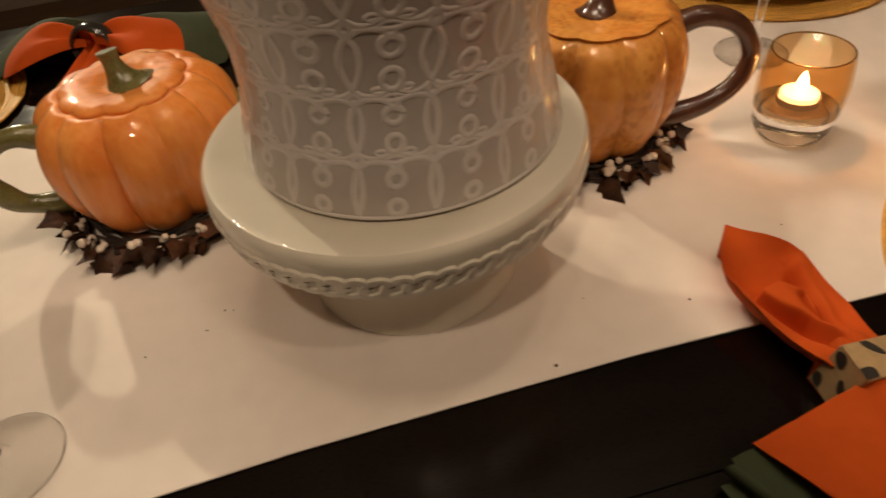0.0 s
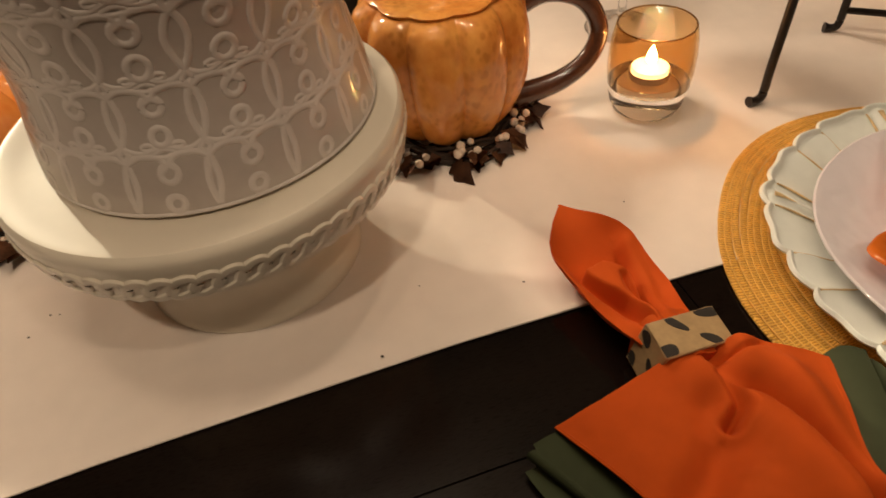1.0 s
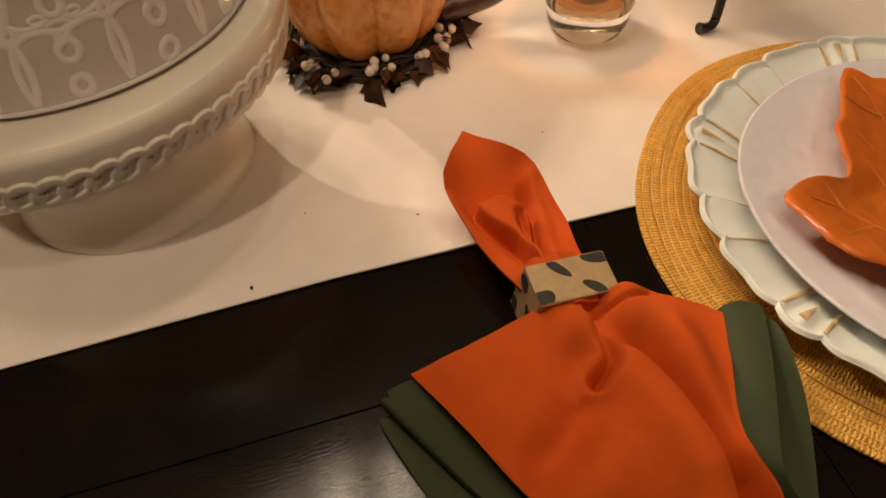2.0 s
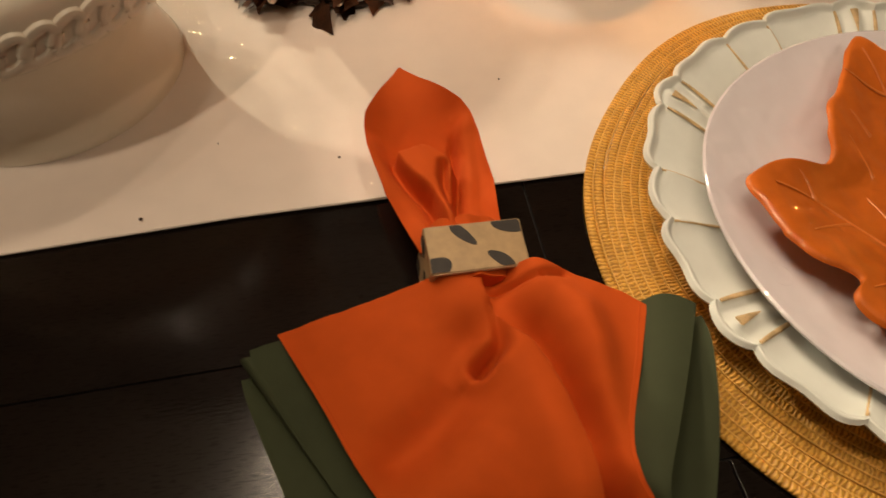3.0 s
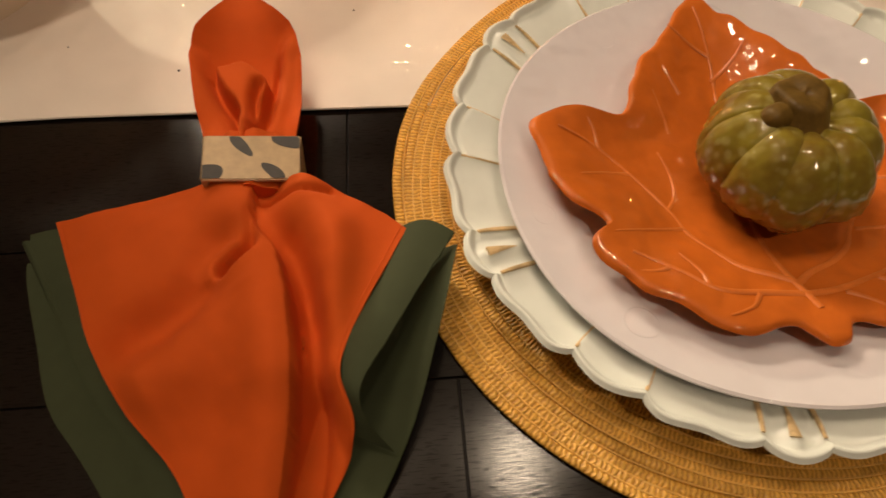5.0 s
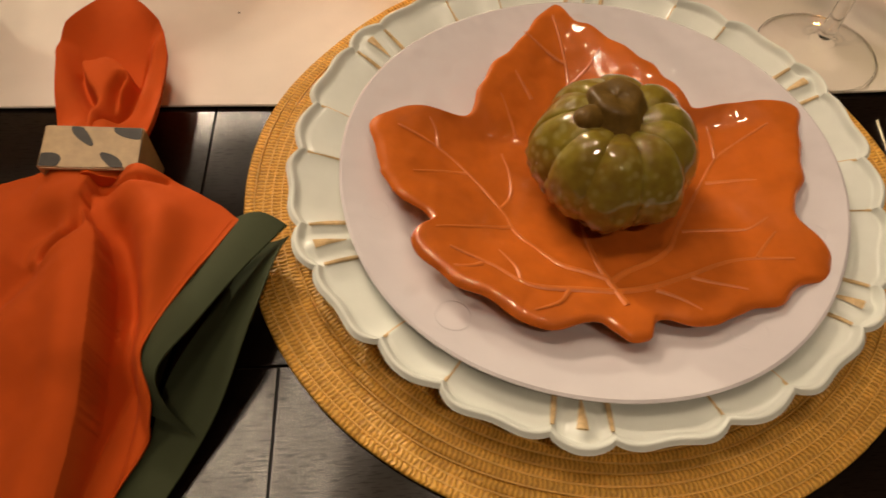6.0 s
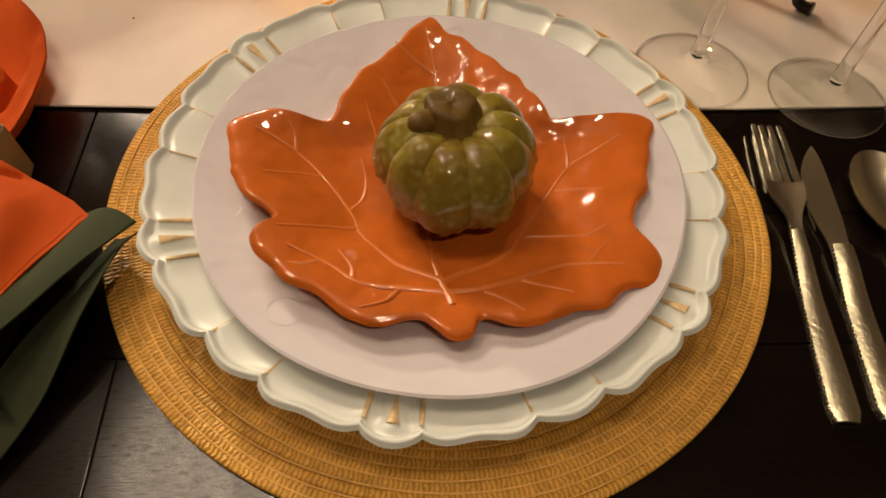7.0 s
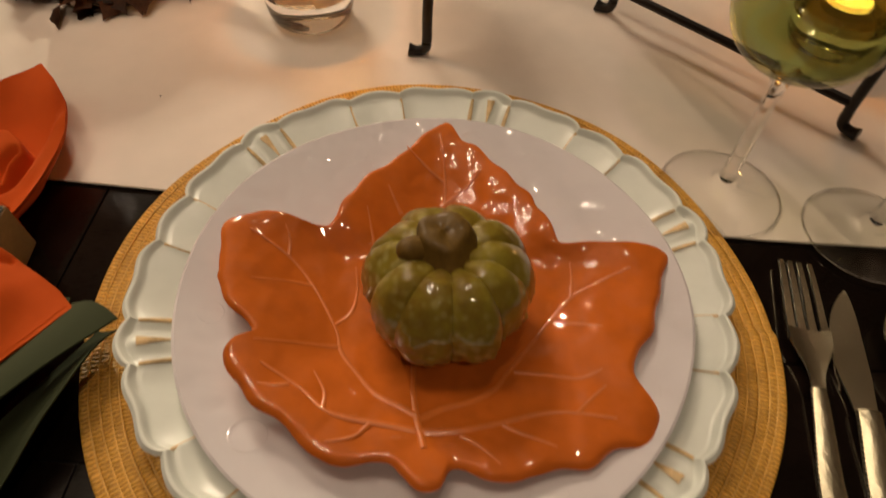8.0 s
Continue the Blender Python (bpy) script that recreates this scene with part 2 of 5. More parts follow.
ORANGE_GLAZE = material("orange_glaze", (0.60, 0.138, 0.017), 0.35, vary=0.18, scale=16, bump=1.0, bump_scale=60, bump_depth=0.0030, coat=1.0, spec=0.08)
ORANGE_VEIN = material("thin_orange_glaze", (0.66, 0.170, 0.028), 0.3, vary=0.15, scale=40, coat=0.6)
GREEN_GLAZE = add_mottle(material("green_glaze", (0.275, 0.225, 0.027), 0.4, dark=(0.175, 0.105, 0.014), scale=24, bump=1.0, bump_scale=110, bump_depth=0.0014, coat=1.0, spec=0.08), (0.44, 0.39, 0.15), 230.0, 0.42)
BROWN_GLAZE = material("brown_glaze", (0.140, 0.078, 0.014), 0.55, vary=0.35, scale=60, bump=0.5, bump_scale=160, spec=0.2, coat=0.2, coat_rough=0.12)
CREAM = material("cream_earthenware", (0.77, 0.70, 0.575), 0.3, vary=0.04, scale=10, bump=0.1, bump_scale=20, coat=0.7)
TAUPE = material("taupe_stoneware", (0.55, 0.485, 0.435), 0.35, vary=0.08, scale=20, bump=0.3, bump_scale=60, coat=0.7)
TRAIL = material("white_slip_trailing", (0.73, 0.66, 0.61), 0.35, vary=0.05, scale=40, coat=0.7)
PUMPKIN = material("pumpkin_glaze", (0.86, 0.335, 0.080), 0.5, dark=(0.74, 0.195, 0.032), scale=26, stretch=(1, 1, 0.3), bump=0.7, bump_scale=80, bump_depth=0.0016, coat=1.0, spec=0.1)
PUMPKIN_TAN = add_mottle(material("amber_speckled_glaze", (0.80, 0.37, 0.085), 0.4, dark=(0.58, 0.19, 0.032), scale=20, stretch=(1, 1, 0.7), bump=0.7, bump_scale=75, bump_depth=0.0016, coat=1.0, spec=0.1), (0.42, 0.13, 0.016), 190.0, 0.5)
STEM_GREEN = material("mossy_green_glaze", (0.155, 0.135, 0.045), 0.25, vary=0.4, scale=60, bump=0.6, bump_scale=120, coat=0.25)
STEM_BROWN = material("chocolate_glaze", (0.085, 0.034, 0.018), 0.22, vary=0.3, scale=50, bump=0.2, bump_scale=150, coat=0.6)
CLOTH_ORANGE = add_weave(material("orange_cotton", (0.57, 0.084, 0.008), 0.85, vary=0.07, scale=14, bump=0.15, bump_scale=90, spec=0.2), 5200, 0.25, 0.0002)
CLOTH_GREEN = add_weave(material("olive_cotton", (0.048, 0.058, 0.029), 0.85, vary=0.12, scale=16, bump=0.15, bump_scale=90, spec=0.2), 5200, 0.25, 0.0002)
BONE = material("tan_bone", (0.50, 0.34, 0.17), 0.38, vary=0.2, scale=40, bump=0.15, bump_scale=80)
BONE_SPOT = material("dark_bone_spot", (0.032, 0.025, 0.019), 0.55, vary=0.3, scale=200)
RING_DARK = material("black_horn", (0.03, 0.026, 0.022), 0.15, vary=0.4, scale=80, coat=0.5)
CHAMPAGNE = material("champagne_steel", (0.97, 0.88, 0.64), 0.27, metal=1.0, vary=0.08, scale=60, bump=0.06, bump_scale=80)
HAMMERED = material("hammered_champagne_steel", (0.97, 0.88, 0.64), 0.33, metal=1.0, vary=0.1, scale=60, bump=0.45, bump_scale=330, bump_depth=0.0010)
IRON = material("black_wrought_iron", (0.018, 0.013, 0.011), 0.38, vary=0.4, scale=90, bump=0.35, bump_scale=260, metal=0.3)
CLEAR = glass("clear_glass")
THIN_CLEAR = thin_glass("thin_clear_glass", (0.992, 0.992, 0.988), 1.5)
GREEN_GLASS = thin_glass("thin_green_glass", (0.80, 0.84, 0.62))
AMBER_GLASS = thin_glass("thin_amber_glass", (0.96, 0.80, 0.58))
AMBER_RIM = glass("amber_rim_glass", (0.55, 0.34, 0.14))
GLOW_WAX = material("candle_wax", (0.86, 0.70, 0.50), 0.5, vary=0.05, scale=60, sub=0.6)
# the flame's light inside the wax is put in as emission
GLOW_WAX.node_tree.nodes["Principled BSDF"].inputs["Emission Color"].default_value = (1.0, 0.80, 0.52, 1)
GLOW_WAX.node_tree.nodes["Principled BSDF"].inputs["Emission Strength"].default_value = 3.2
FLAME = glowing("flame", (1.0, 0.84, 0.55), 40.0)
TIN = material("tealight_cup", (0.7, 0.66, 0.6), 0.3, metal=1.0, vary=0.1)
TWIG = material("dark_twig", (0.035, 0.02, 0.012), 0.8, vary=0.4, scale=200, bump=0.5, bump_scale=500)
DRY_LEAF = material("dry_brown_leaf", (0.11, 0.042, 0.017), 0.6, vary=0.5, scale=120, bump=0.4, bump_scale=300, per_piece=0.35)
BERRY = material("white_berry", (0.74, 0.62, 0.50), 0.45, vary=0.15, scale=300, per_piece=0.1)
DARK_PLATE = material("dark_brown_stoneware", (0.035, 0.020, 0.014), 0.25, vary=0.3, scale=30, coat=0.3)
WALL = material("warm_beige_paint", (0.46, 0.38, 0.29), 0.8, vary=0.06, scale=3, bump=0.1, bump_scale=120)
CEILING = material("cream_ceiling_paint", (0.60, 0.545, 0.465), 0.85, vary=0.04, scale=3, bump=0.1, bump_scale=140)
FLOOR = material("oak_floor", (0.20, 0.11, 0.055), 0.4, vary=0.4, scale=8, bump=0.3, bump_scale=60, stretch=(0.2, 2, 1))

# ---- building helpers ----


def part(name, bm, mat, parent=None, label="", smooth=True, angle=40.0):
    """Links a bmesh as one mesh object, under a thing or part if one is given."""
    bmesh.ops.recalc_face_normals(bm, faces=bm.faces)
    me = bpy.data.meshes.new(name)
    bm.to_mesh(me)
    bm.free()
    me.materials.append(mat)
    me.polygons.foreach_set("use_smooth", [smooth] * len(me.polygons))
    if smooth:
        me.set_sharp_from_angle(angle=radians(angle))
    ob = new(name, me)
    if parent is not None:
        ob.parent = parent
    if label:
        ob["label"] = label
    return ob


def shared(name, me, m, parent):
    """Another object on a mesh that exists already, as a part."""
    ob = new(name, me)
    ob.parent = parent
    ob.matrix_basis = m
    return ob


def thing(name, m, label, category, group=""):
    ob = new(name)
    ob.matrix_basis = m
    ob.empty_display_size = 0.02
    return tagged(ob, label, category, group)


def grid_faces(bm, rows, wrap_u=False, wrap_v=False, flip=False):
    """Quads between rows of vertices."""
    nv, nu = len(rows), len(rows[0])
    for j in range(nv if wrap_v else nv - 1):
        a, b = rows[j], rows[(j + 1) % nv]
        for i in range(nu if wrap_u else nu - 1):
            k = (i + 1) % nu
            bm.faces.new((a[i], a[k], b[k], b[i]))


def lathe(profile, n=96, shape=None, bm=None, closed=False, center=(0, 0, 0)):
    """Turns a profile of (r, z) round z. shape(angle, r, z, i) may change a vertex. A radius of 0 closes the end."""
    bm = bm or bmesh.new()
    rows = []
    for i, (r, z) in enumerate(profile):
        if r <= 0:
            rows.append([bm.verts.new((center[0], center[1], z + center[2]))])
            continue
        row = []
        for k in range(n):
            a = 2 * math.pi * k / n
            rr, zz = shape(a, r, z, i) if shape else (r, z)
            row.append(bm.verts.new((center[0] + rr * math.cos(a), center[1] + rr * math.sin(a), zz + center[2])))
        rows.append(row)
    pairs = list(zip(rows, rows[1:])) + ([(rows[-1], rows[0])] if closed else [])
    for a, b in pairs:
        for k in range(n if len(a) + len(b) > 2 else 0):
            j = (k + 1) % n
            if len(a) == 1:
                bm.faces.new((a[0], b[k], b[j]))
            elif len(b) == 1:
                bm.faces.new((a[k], a[j], b[0]))
            else:
                bm.faces.new((a[k], a[j], b[j], b[k]))
    return bm


def spline(points, steps=8, closed=False):
    """Catmull-Rom through points of two or three numbers."""
    pts = [np.array(p, float) for p in points]
    n = len(pts)
    out = []
    for i in range(n if closed else n - 1):
        p0 = pts[(i - 1) % n] if closed or i else pts[0]
        p1, p2 = pts[i], pts[(i + 1) % n]
        p3 = pts[(i + 2) % n] if closed or i + 2 < n else pts[-1]
        for s in range(steps):
            t = s / steps
            out.append(0.5 * (2 * p1 + (p2 - p0) * t + (2 * p0 - 5 * p1 + 4 * p2 - p3) * t * t + (3 * p1 - p0 - 3 * p2 + p3) * t ** 3))
    if not closed:
        out.append(pts[-1])
    return out


def tube(path, radius, sides=8, bm=None, closed=False, flat=1.0):
    """A tube along a path; radius is a number or a function of 0..1; flat squeezes it along z."""
    bm = bm or bmesh.new()
    path = [Vector(p) for p in path]
    n = len(path)
    rows = []
    for i, p in enumerate(path):
        if closed:
            d = path[(i + 1) % n] - path[i - 1]
        else:
            d = path[min(i + 1, n - 1)] - path[max(i - 1, 0)]
        d.normalize()
        side = d.cross(Vector((0, 0, 1)))
        if side.length < 0.05:
            side = d.cross(Vector((1, 0, 0)))
        side.normalize()
        up = side.cross(d)
        r = radius(i / max(1, n - 1)) if callable(radius) else radius
        rows.append([bm.verts.new(p + side * (r * math.cos(a)) + up * (r * flat * math.sin(a))) for a in (2 * math.pi * k / sides for k in range(sides))])
    grid_faces(bm, rows, wrap_u=True, wrap_v=closed)
    if not closed:
        bm.faces.new(rows[0])
        bm.faces.new(rows[-1])
    return bm


def sheet(fn, nu, nv, thick, bm=None):
    """A cloth or plate: fn(u, v) gives the upper side for u, v in 0..1; the lower side lies thick beneath."""
    bm = bm or bmesh.new()
    top = [[bm.verts.new(fn(i / nu, j / nv)) for i in range(nu + 1)] for j in range(nv + 1)]
    low = [[bm.verts.new(v.co - Vector((0, 0, thick))) for v in row] for row in top]
    grid_faces(bm, top)
    grid_faces(bm, low)
    rim = [(j, 0) for j in range(nv)] + [(nv, i) for i in range(nu)] + [(j, nu) for j in range(nv, 0, -1)] + [(0, i) for i in range(nu, 0, -1)]
    for (j, i), (l, k) in zip(rim, rim[1:] + rim[:1]):
        bm.faces.new((top[j][i], top[l][k], low[l][k], low[j][i]))
    return bm


def box(x0, y0, z0, x1, y1, z1, bevel=0.0, bm=None):
    bm = bm or bmesh.new()
    made = bmesh.ops.create_cube(bm, size=1.0)["verts"]
    for v in made:
        v.co = Vector(((x0 + x1) / 2 + v.co.x * (x1 - x0), (y0 + y1) / 2 + v.co.y * (y1 - y0), (z0 + z1) / 2 + v.co.z * (z1 - z0)))
    if bevel:
        bmesh.ops.bevel(bm, geom=list({e for v in made for e in v.link_edges}), offset=bevel, segments=2, affect="EDGES", profile=0.6)
    return bm


def ball(center, r, bm=None, u=10, v=7, squash=1.0):
    bm = bm or bmesh.new()
    made = bmesh.ops.create_uvsphere(bm, u_segments=u, v_segments=v, radius=r)["verts"]
    for p in made:
        p.co = Vector((p.co.x, p.co.y, p.co.z * squash)) + Vector(center)
    return bm


def lerp(a, b, t):
    return a + (b - a) * t


def bell(x, width):
    return math.exp(-(x / width) ** 2)


def smooth(a, b, x):
    t = min(1.0, max(0.0, (x - a) / (b - a)))
    return t * t * (3 - 2 * t)


# ---- the room that closes the place ----
FLOOR_Z, TOP_Z = -0.76, 2.0
tagged(part("floor", box(-3.6, -3.0, FLOOR_Z - 0.1, 3.2, 3.4, FLOOR_Z), FLOOR), "brown oak floor of the dining room", "floor", kind="structure")
tagged(part("ceiling", box(-3.6, -3.0, TOP_Z, 3.2, 3.4, TOP_Z + 0.1), CEILING), "plain white painted ceiling over the table", "ceiling", kind="structure")
for name, a in (("wall_north", (-3.6, 3.4, 3.2, 3.52)), ("wall_south", (-3.6, -3.12, 3.2, -3.0)), ("wall_west", (-3.72, -3.12, -3.6, 3.52)), ("wall_east", (3.2, -3.12, 3.32, 3.52))):
    tagged(part(name, box(a[0], a[1], FLOOR_Z - 0.1, a[2], a[3], TOP_Z + 0.1), WALL), "plain warm beige painted wall", "wall", kind="structure")

# ---- dining table ----
TABLE_X0, TABLE_X1, TABLE_Y0, TABLE_Y1 = -1.55, 0.75, -0.274, 0.931
table = thing("dining_table", pose(0, 0, 0), "dark espresso stained plank dining table", "table")
part("core", box(TABLE_X0 + 0.01, TABLE_Y0 + 0.01, -0.042, TABLE_X1 - 0.01, TABLE_Y1 - 0.01, -0.0025), GROOVE, table)
part("apron", box(TABLE_X0 + 0.08, TABLE_Y0 + 0.08, -0.13, TABLE_X1 - 0.08, TABLE_Y1 - 0.08, -0.0425, 0.003), WOOD, table)
for x in (TABLE_X0 + 0.12, TABLE_X1 - 0.12):
    for y in (TABLE_Y0 + 0.12, TABLE_Y1 - 0.12):
        part("leg", box(x - 0.04, y - 0.04, FLOOR_Z, x + 0.04, y + 0.04, -0.1305, 0.004), WOOD, table)

# ---- table runner ----
RUN_Y1 = 0.575
runner = thing("table_runner", pose(0, 0, 0), "off-white glittered linen runner along the dark table", "table runner")


def runner_edge(x):
    """The near hem: it bows a little between the places."""
    return float(np.interp(x, [-1.4, -0.80, -0.71, -0.62, -0.50, -0.38, -0.30, -0.24, -0.18, 0.20, 0.30, 0.62], [0.058, 0.0625, 0.0660, 0.0708, 0.0728, 0.0742, 0.0722, 0.0706, 0.0690, 0.0672, 0.0695, 0.072]))


def runner_point(u, v):
    x = lerp(-1.4, 0.62, u)
    y = lerp(runner_edge(x), RUN_Y1, v)
    return x, y, 0.0024 + 0.0003 * math.sin(x * 31 + y * 17)


part("cloth", sheet(runner_point, 160, 40, 0.002), LINEN, runner)
for edge in (runner_edge, lambda x: RUN_Y1):
    part("hem", tube([(x, edge(x), 0.0021) for x in np.linspace(-1.4, 0.62, 160)], 0.0011, 6), LINEN, runner)

# ---- round placemats ----


def mat_reach(a):
    """How far the mat's edge is out of round at an angle."""
    d = math.degrees(a) % 360
    return 1 + 0.028 * bell(d - 100, 26) - 0.026 * bell(d - 22, 20) - 0.010 * bell(d - 140, 14) + 0.010 * bell(d - 345, 12)


def placemat(m, label):
    mat = thing("placemat", m, label, "placemat", "round placemats")
    part("backing", lathe([(0, 0.0002), (0.186, 0.0002), (0.186, 0.002), (0, 0.002)], 120, lambda a, r, z, i: (r * mat_reach(a), z)), STRAW, mat)
    pitch = 0.0052

    def coil(r, i, half, low, high, power, sides, n):
        """One round of the braid: a flattened cord whose edge wanders a little."""
        bm = bmesh.new()
        rows = []
        for k in range(n):
            a = 2 * math.pi * k / n
            wob = 0.0006 * math.sin(3 * a + i) + 0.0004 * math.sin(7 * a + 2 * i)
            row = []
            for q in range(sides):
                b = 2 * math.pi * q / sides
                c, t = math.cos(b), math.sin(b)
                rr = (r + wob + half * math.copysign(abs(c) ** power, c)) * mat_reach(a)
                zz = low + high * math.copysign(abs(t) ** power, t)
                row.append(bm.verts.new((rr * math.cos(a), rr * math.sin(a), max(zz, 0.0004))))
            rows.append(row)
        grid_faces(bm, rows, wrap_u=True, wrap_v=True)
        return bm
    for i in range(14):
        n = 300 if i < 9 else 160
        part("braid", coil(0.1872 - i * pitch, i, pitch * 0.50, 0.0022, 0.0015, 0.7, 10, n), STRAW, mat, angle=70)
        part("seam", coil(0.1872 - (i + 0.5) * pitch, i + 0.5, 0.00050, 0.0031, 0.0008, 1.0, 6, n), STRAW_SEAM, mat, angle=70)
    return mat


# ---- charger with scalloped rim ----
FAN_TURN = radians(-100)


def charger_edge(a):
    """How far out the rim goes at an angle, and how far the panel is dished there."""
    s = ((math.degrees(a - FAN_TURN) + 30) % 60) - 30
    q = abs(s)
    if q < 4.6:
        return 0.1630 - 0.0042 * (q / 4.6) ** 2, 0.0
    if q < 23.5:
        w = (q - 4.6) / 18.9
        return 0.1566 + 0.0034 * math.sin(math.pi * w) ** 0.6 + 0.0013 * math.sin(3 * math.pi * w) - 0.0012 * bell(w - 1, 0.1), math.sin(math.pi * w) ** 0.6
    w = (q - 23.5) / 6.5
    return 0.1548 + 0.0046 * math.sin(math.pi * (0.5 * w)), 0.7 * math.sin(math.pi * 0.5 * w)


def charger_height(r):
    return 0.0075 + 0.0155 * smooth(0.108, 0.160, r) ** 0.9


def charger_plate(m):
    plate = thing("charger_plate", m, "antique white scalloped charger with worn gilt ribs", "charger plate")
    n = 720
    bm = bmesh.new()
    steps = [0.0, 0.3, 0.6, 0.66, 0.70, 0.74, 0.78, 0.82, 0.86, 0.90, 0.92, 0.94, 0.952, 0.960, 0.966, 0.971, 0.976, 0.981, 0.986, 0.991, 0.996, 1.0]
    top, low = [], []
    for s in steps:
        row, under = [], []
        for k in range(n):
            a = 2 * math.pi * k / n
            edge, dish = charger_edge(a)
            base = 0.158 * s
            r = lerp(base, edge * s, smooth(0.6, 1.0, s))
            z = charger_height(base)
            if s > 0.66:
                z -= 0.0020 * dish * smooth(0.68, 0.78, s) * (1 - smooth(0.945, 0.968, s)) + 0.0012 * bell(s - 0.962, 0.008)
                q = abs(((math.degrees(a - FAN_TURN) + 30) % 60) - 30)
                if q < 4.6:
                    z += 0.0016 * math.cos(q / 4.6 * math.pi * 1.5) * smooth(0.7, 0.8, s) * (1 - smooth(0.95, 0.98, s))
            z += 0.0022 * smooth(0.966, 0.981, s) - 0.0024 * smooth(0.986, 1.0, s)
            row.append(bm.verts.new((r * math.cos(a), r * math.sin(a), z)))
            under.append(bm.verts.new((r * 0.994 * math.cos(a), r * 0.994 * math.sin(a), max(0.0046 if s < 0.65 else 0.0, z - 0.0022 if s > 0.6 else 0.0046))))
        if s == 0.0:
            for v in row[1:] + under[1:]:
                bm.verts.remove(v)
            row, under = row[:1], under[:1]
        top.append(row)
        low.append(under)
    for rows in (top, low):
        for k in range(n):
            bm.faces.new((rows[0][0], rows[1][k], rows[1][(k + 1) % n]))
        grid_faces(bm, rows[1:], wrap_u=True)
    for k in range(n):
        j = (k + 1) % n
        bm.faces.new((top[-1][k], top[-1][j], low[-1][j], low[-1][k]))
    part("dish", bm, MINT, plate, angle=50)
    # gilt lines on both sides of every fan and every narrow scallop, and a wedge in each fan
    for g in range(6):
        for off, r0, r1, w in ((-4.8, 0.118, 0.1515, 0.0010), (4.8, 0.118, 0.1515, 0.0010), (23.4, 0.116, 0.150, 0.0008), (36.6, 0.116, 0.150, 0.0008)):
            a = FAN_TURN + radians(60 * g + off)
            path = [(r * math.cos(a), r * math.sin(a), charger_height(r) + 0.0002) for r in np.linspace(r0, r1, 8)]
            part("gilt_line", tube(path, lambda t, w=w: w * (0.7 + 0.5 * math.sin(3.1 * t) + 0.25 * t), 6, flat=0.5), GILT, plate)
        a = FAN_TURN + radians(60 * g)
        path = [(r * math.cos(a), r * math.sin(a), charger_height(r) + 0.0009) for r in np.linspace(0.136, 0.152, 6)]
        part("gilt_wedge", tube(path, lambda t: 0.0003 + 0.0024 * t, 6, flat=0.3), GILT, plate)
    return plate


# ---- dinner plate ----


def dinner_plate(m):
    plate = thing("dinner_plate", m, "glossy white porcelain dinner plate with embossed rings", "dinner plate")
    prof = [(0, 0.0040), (0.05, 0.0042), (0.082, 0.0048), (0.090, 0.0066), (0.096, 0.0085), (0.104, 0.0108), (0.118, 0.0150), (0.128, 0.0184), (0.1318, 0.0196), (0.1332, 0.0189), (0.1330, 0.0176),
            (0.126, 0.0145), (0.104, 0.0074), (0.094, 0.0045), (0.086, 0.0020), (0.078, 0.0), (0.072, 0.0012), (0, 0.0012)]

    def wavy(a, r, z, i):
        k = smooth(0.09, 0.133, r)
        return r + 0.0007 * k * math.sin(5 * a + 1), z + 0.0005 * k * math.sin(3 * a)
    part("dish", lathe(prof, 160, wavy), PORCELAIN, plate)
    for k in range(10):
        a = 2 * math.pi * k / 10 + 0.2
        c, r = 0.1155, 0.0085 - 0.002 * (k % 2)
        z = 0.0143
        bm = tube([(c * math.cos(a) + r * math.cos(b), c * math.sin(a) + r * math.sin(b), z + 0.295 * (math.hypot(c * math.cos(a) + r * math.cos(b), c * math.sin(a) + r * math.sin(b)) - c)) for b in np.linspace(0, 2 * math.pi, 28, endpoint=False)], 0.0004, 6, closed=True, flat=0.18)
        part("embossed_ring", bm, PORCELAIN, plate)
    return plate


# ---- maple leaf dish: lobes and notches as (degrees, reach) ----
LEAF = [(92.9, 0.1105), (86.8, 0.0985), (81, 0.0944), (72, 0.086), (60, 0.0788), (53, 0.0775), (46, 0.0732), (39, 0.0735), (29, 0.0703), (23.7, 0.0739), (19, 0.094), (14.9, 0.1182), (12.4, 0.1248), (9.5, 0.1237), (4, 0.1185), (-4, 0.1138), (-11, 0.1122), (-19, 0.1079), (-26, 0.1077),
        (-31, 0.1235), (-36, 0.1302), (-39.5, 0.1304), (-45, 0.1225), (-53, 0.1203), (-60, 0.1142), (-65, 0.1122), (-70, 0.1131), (-76, 0.1085), (-83, 0.1035), (-86.3, 0.1115), (-91, 0.1130), (-95, 0.1080), (-99, 0.1040), (-107, 0.1105), (-115, 0.1140), (-123, 0.1106), (-135, 0.1146), (-147, 0.1155),
        (-151.2, 0.1115), (-153, 0.0992), (-161, 0.1068), (-170, 0.1138), (-174, 0.1131), (-184, 0.1178), (-190, 0.1158), (-195.5, 0.099), (-199, 0.0746), (-207, 0.0690), (-219, 0.0726), (-234, 0.0788), (-246, 0.0830), (-258, 0.0975)]


def leaf_curve():
    pts = [(r * math.cos(radians(a)), r * math.sin(radians(a))) for a, r in LEAF]
    curve = spline(pts, 8, closed=True)
    out = []
    run = 0.0
    for i, p in enumerate(curve):
        run += float(np.hypot(*(p - curve[i - 1])))
        stem = bell(math.atan2(p[1], p[0]) + math.pi / 2, 0.16)
        wave = 0.0007 * math.sin(run * 260) * (1 - stem)
        out.append(p * (1 + wave / np.hypot(*p)))
    return out


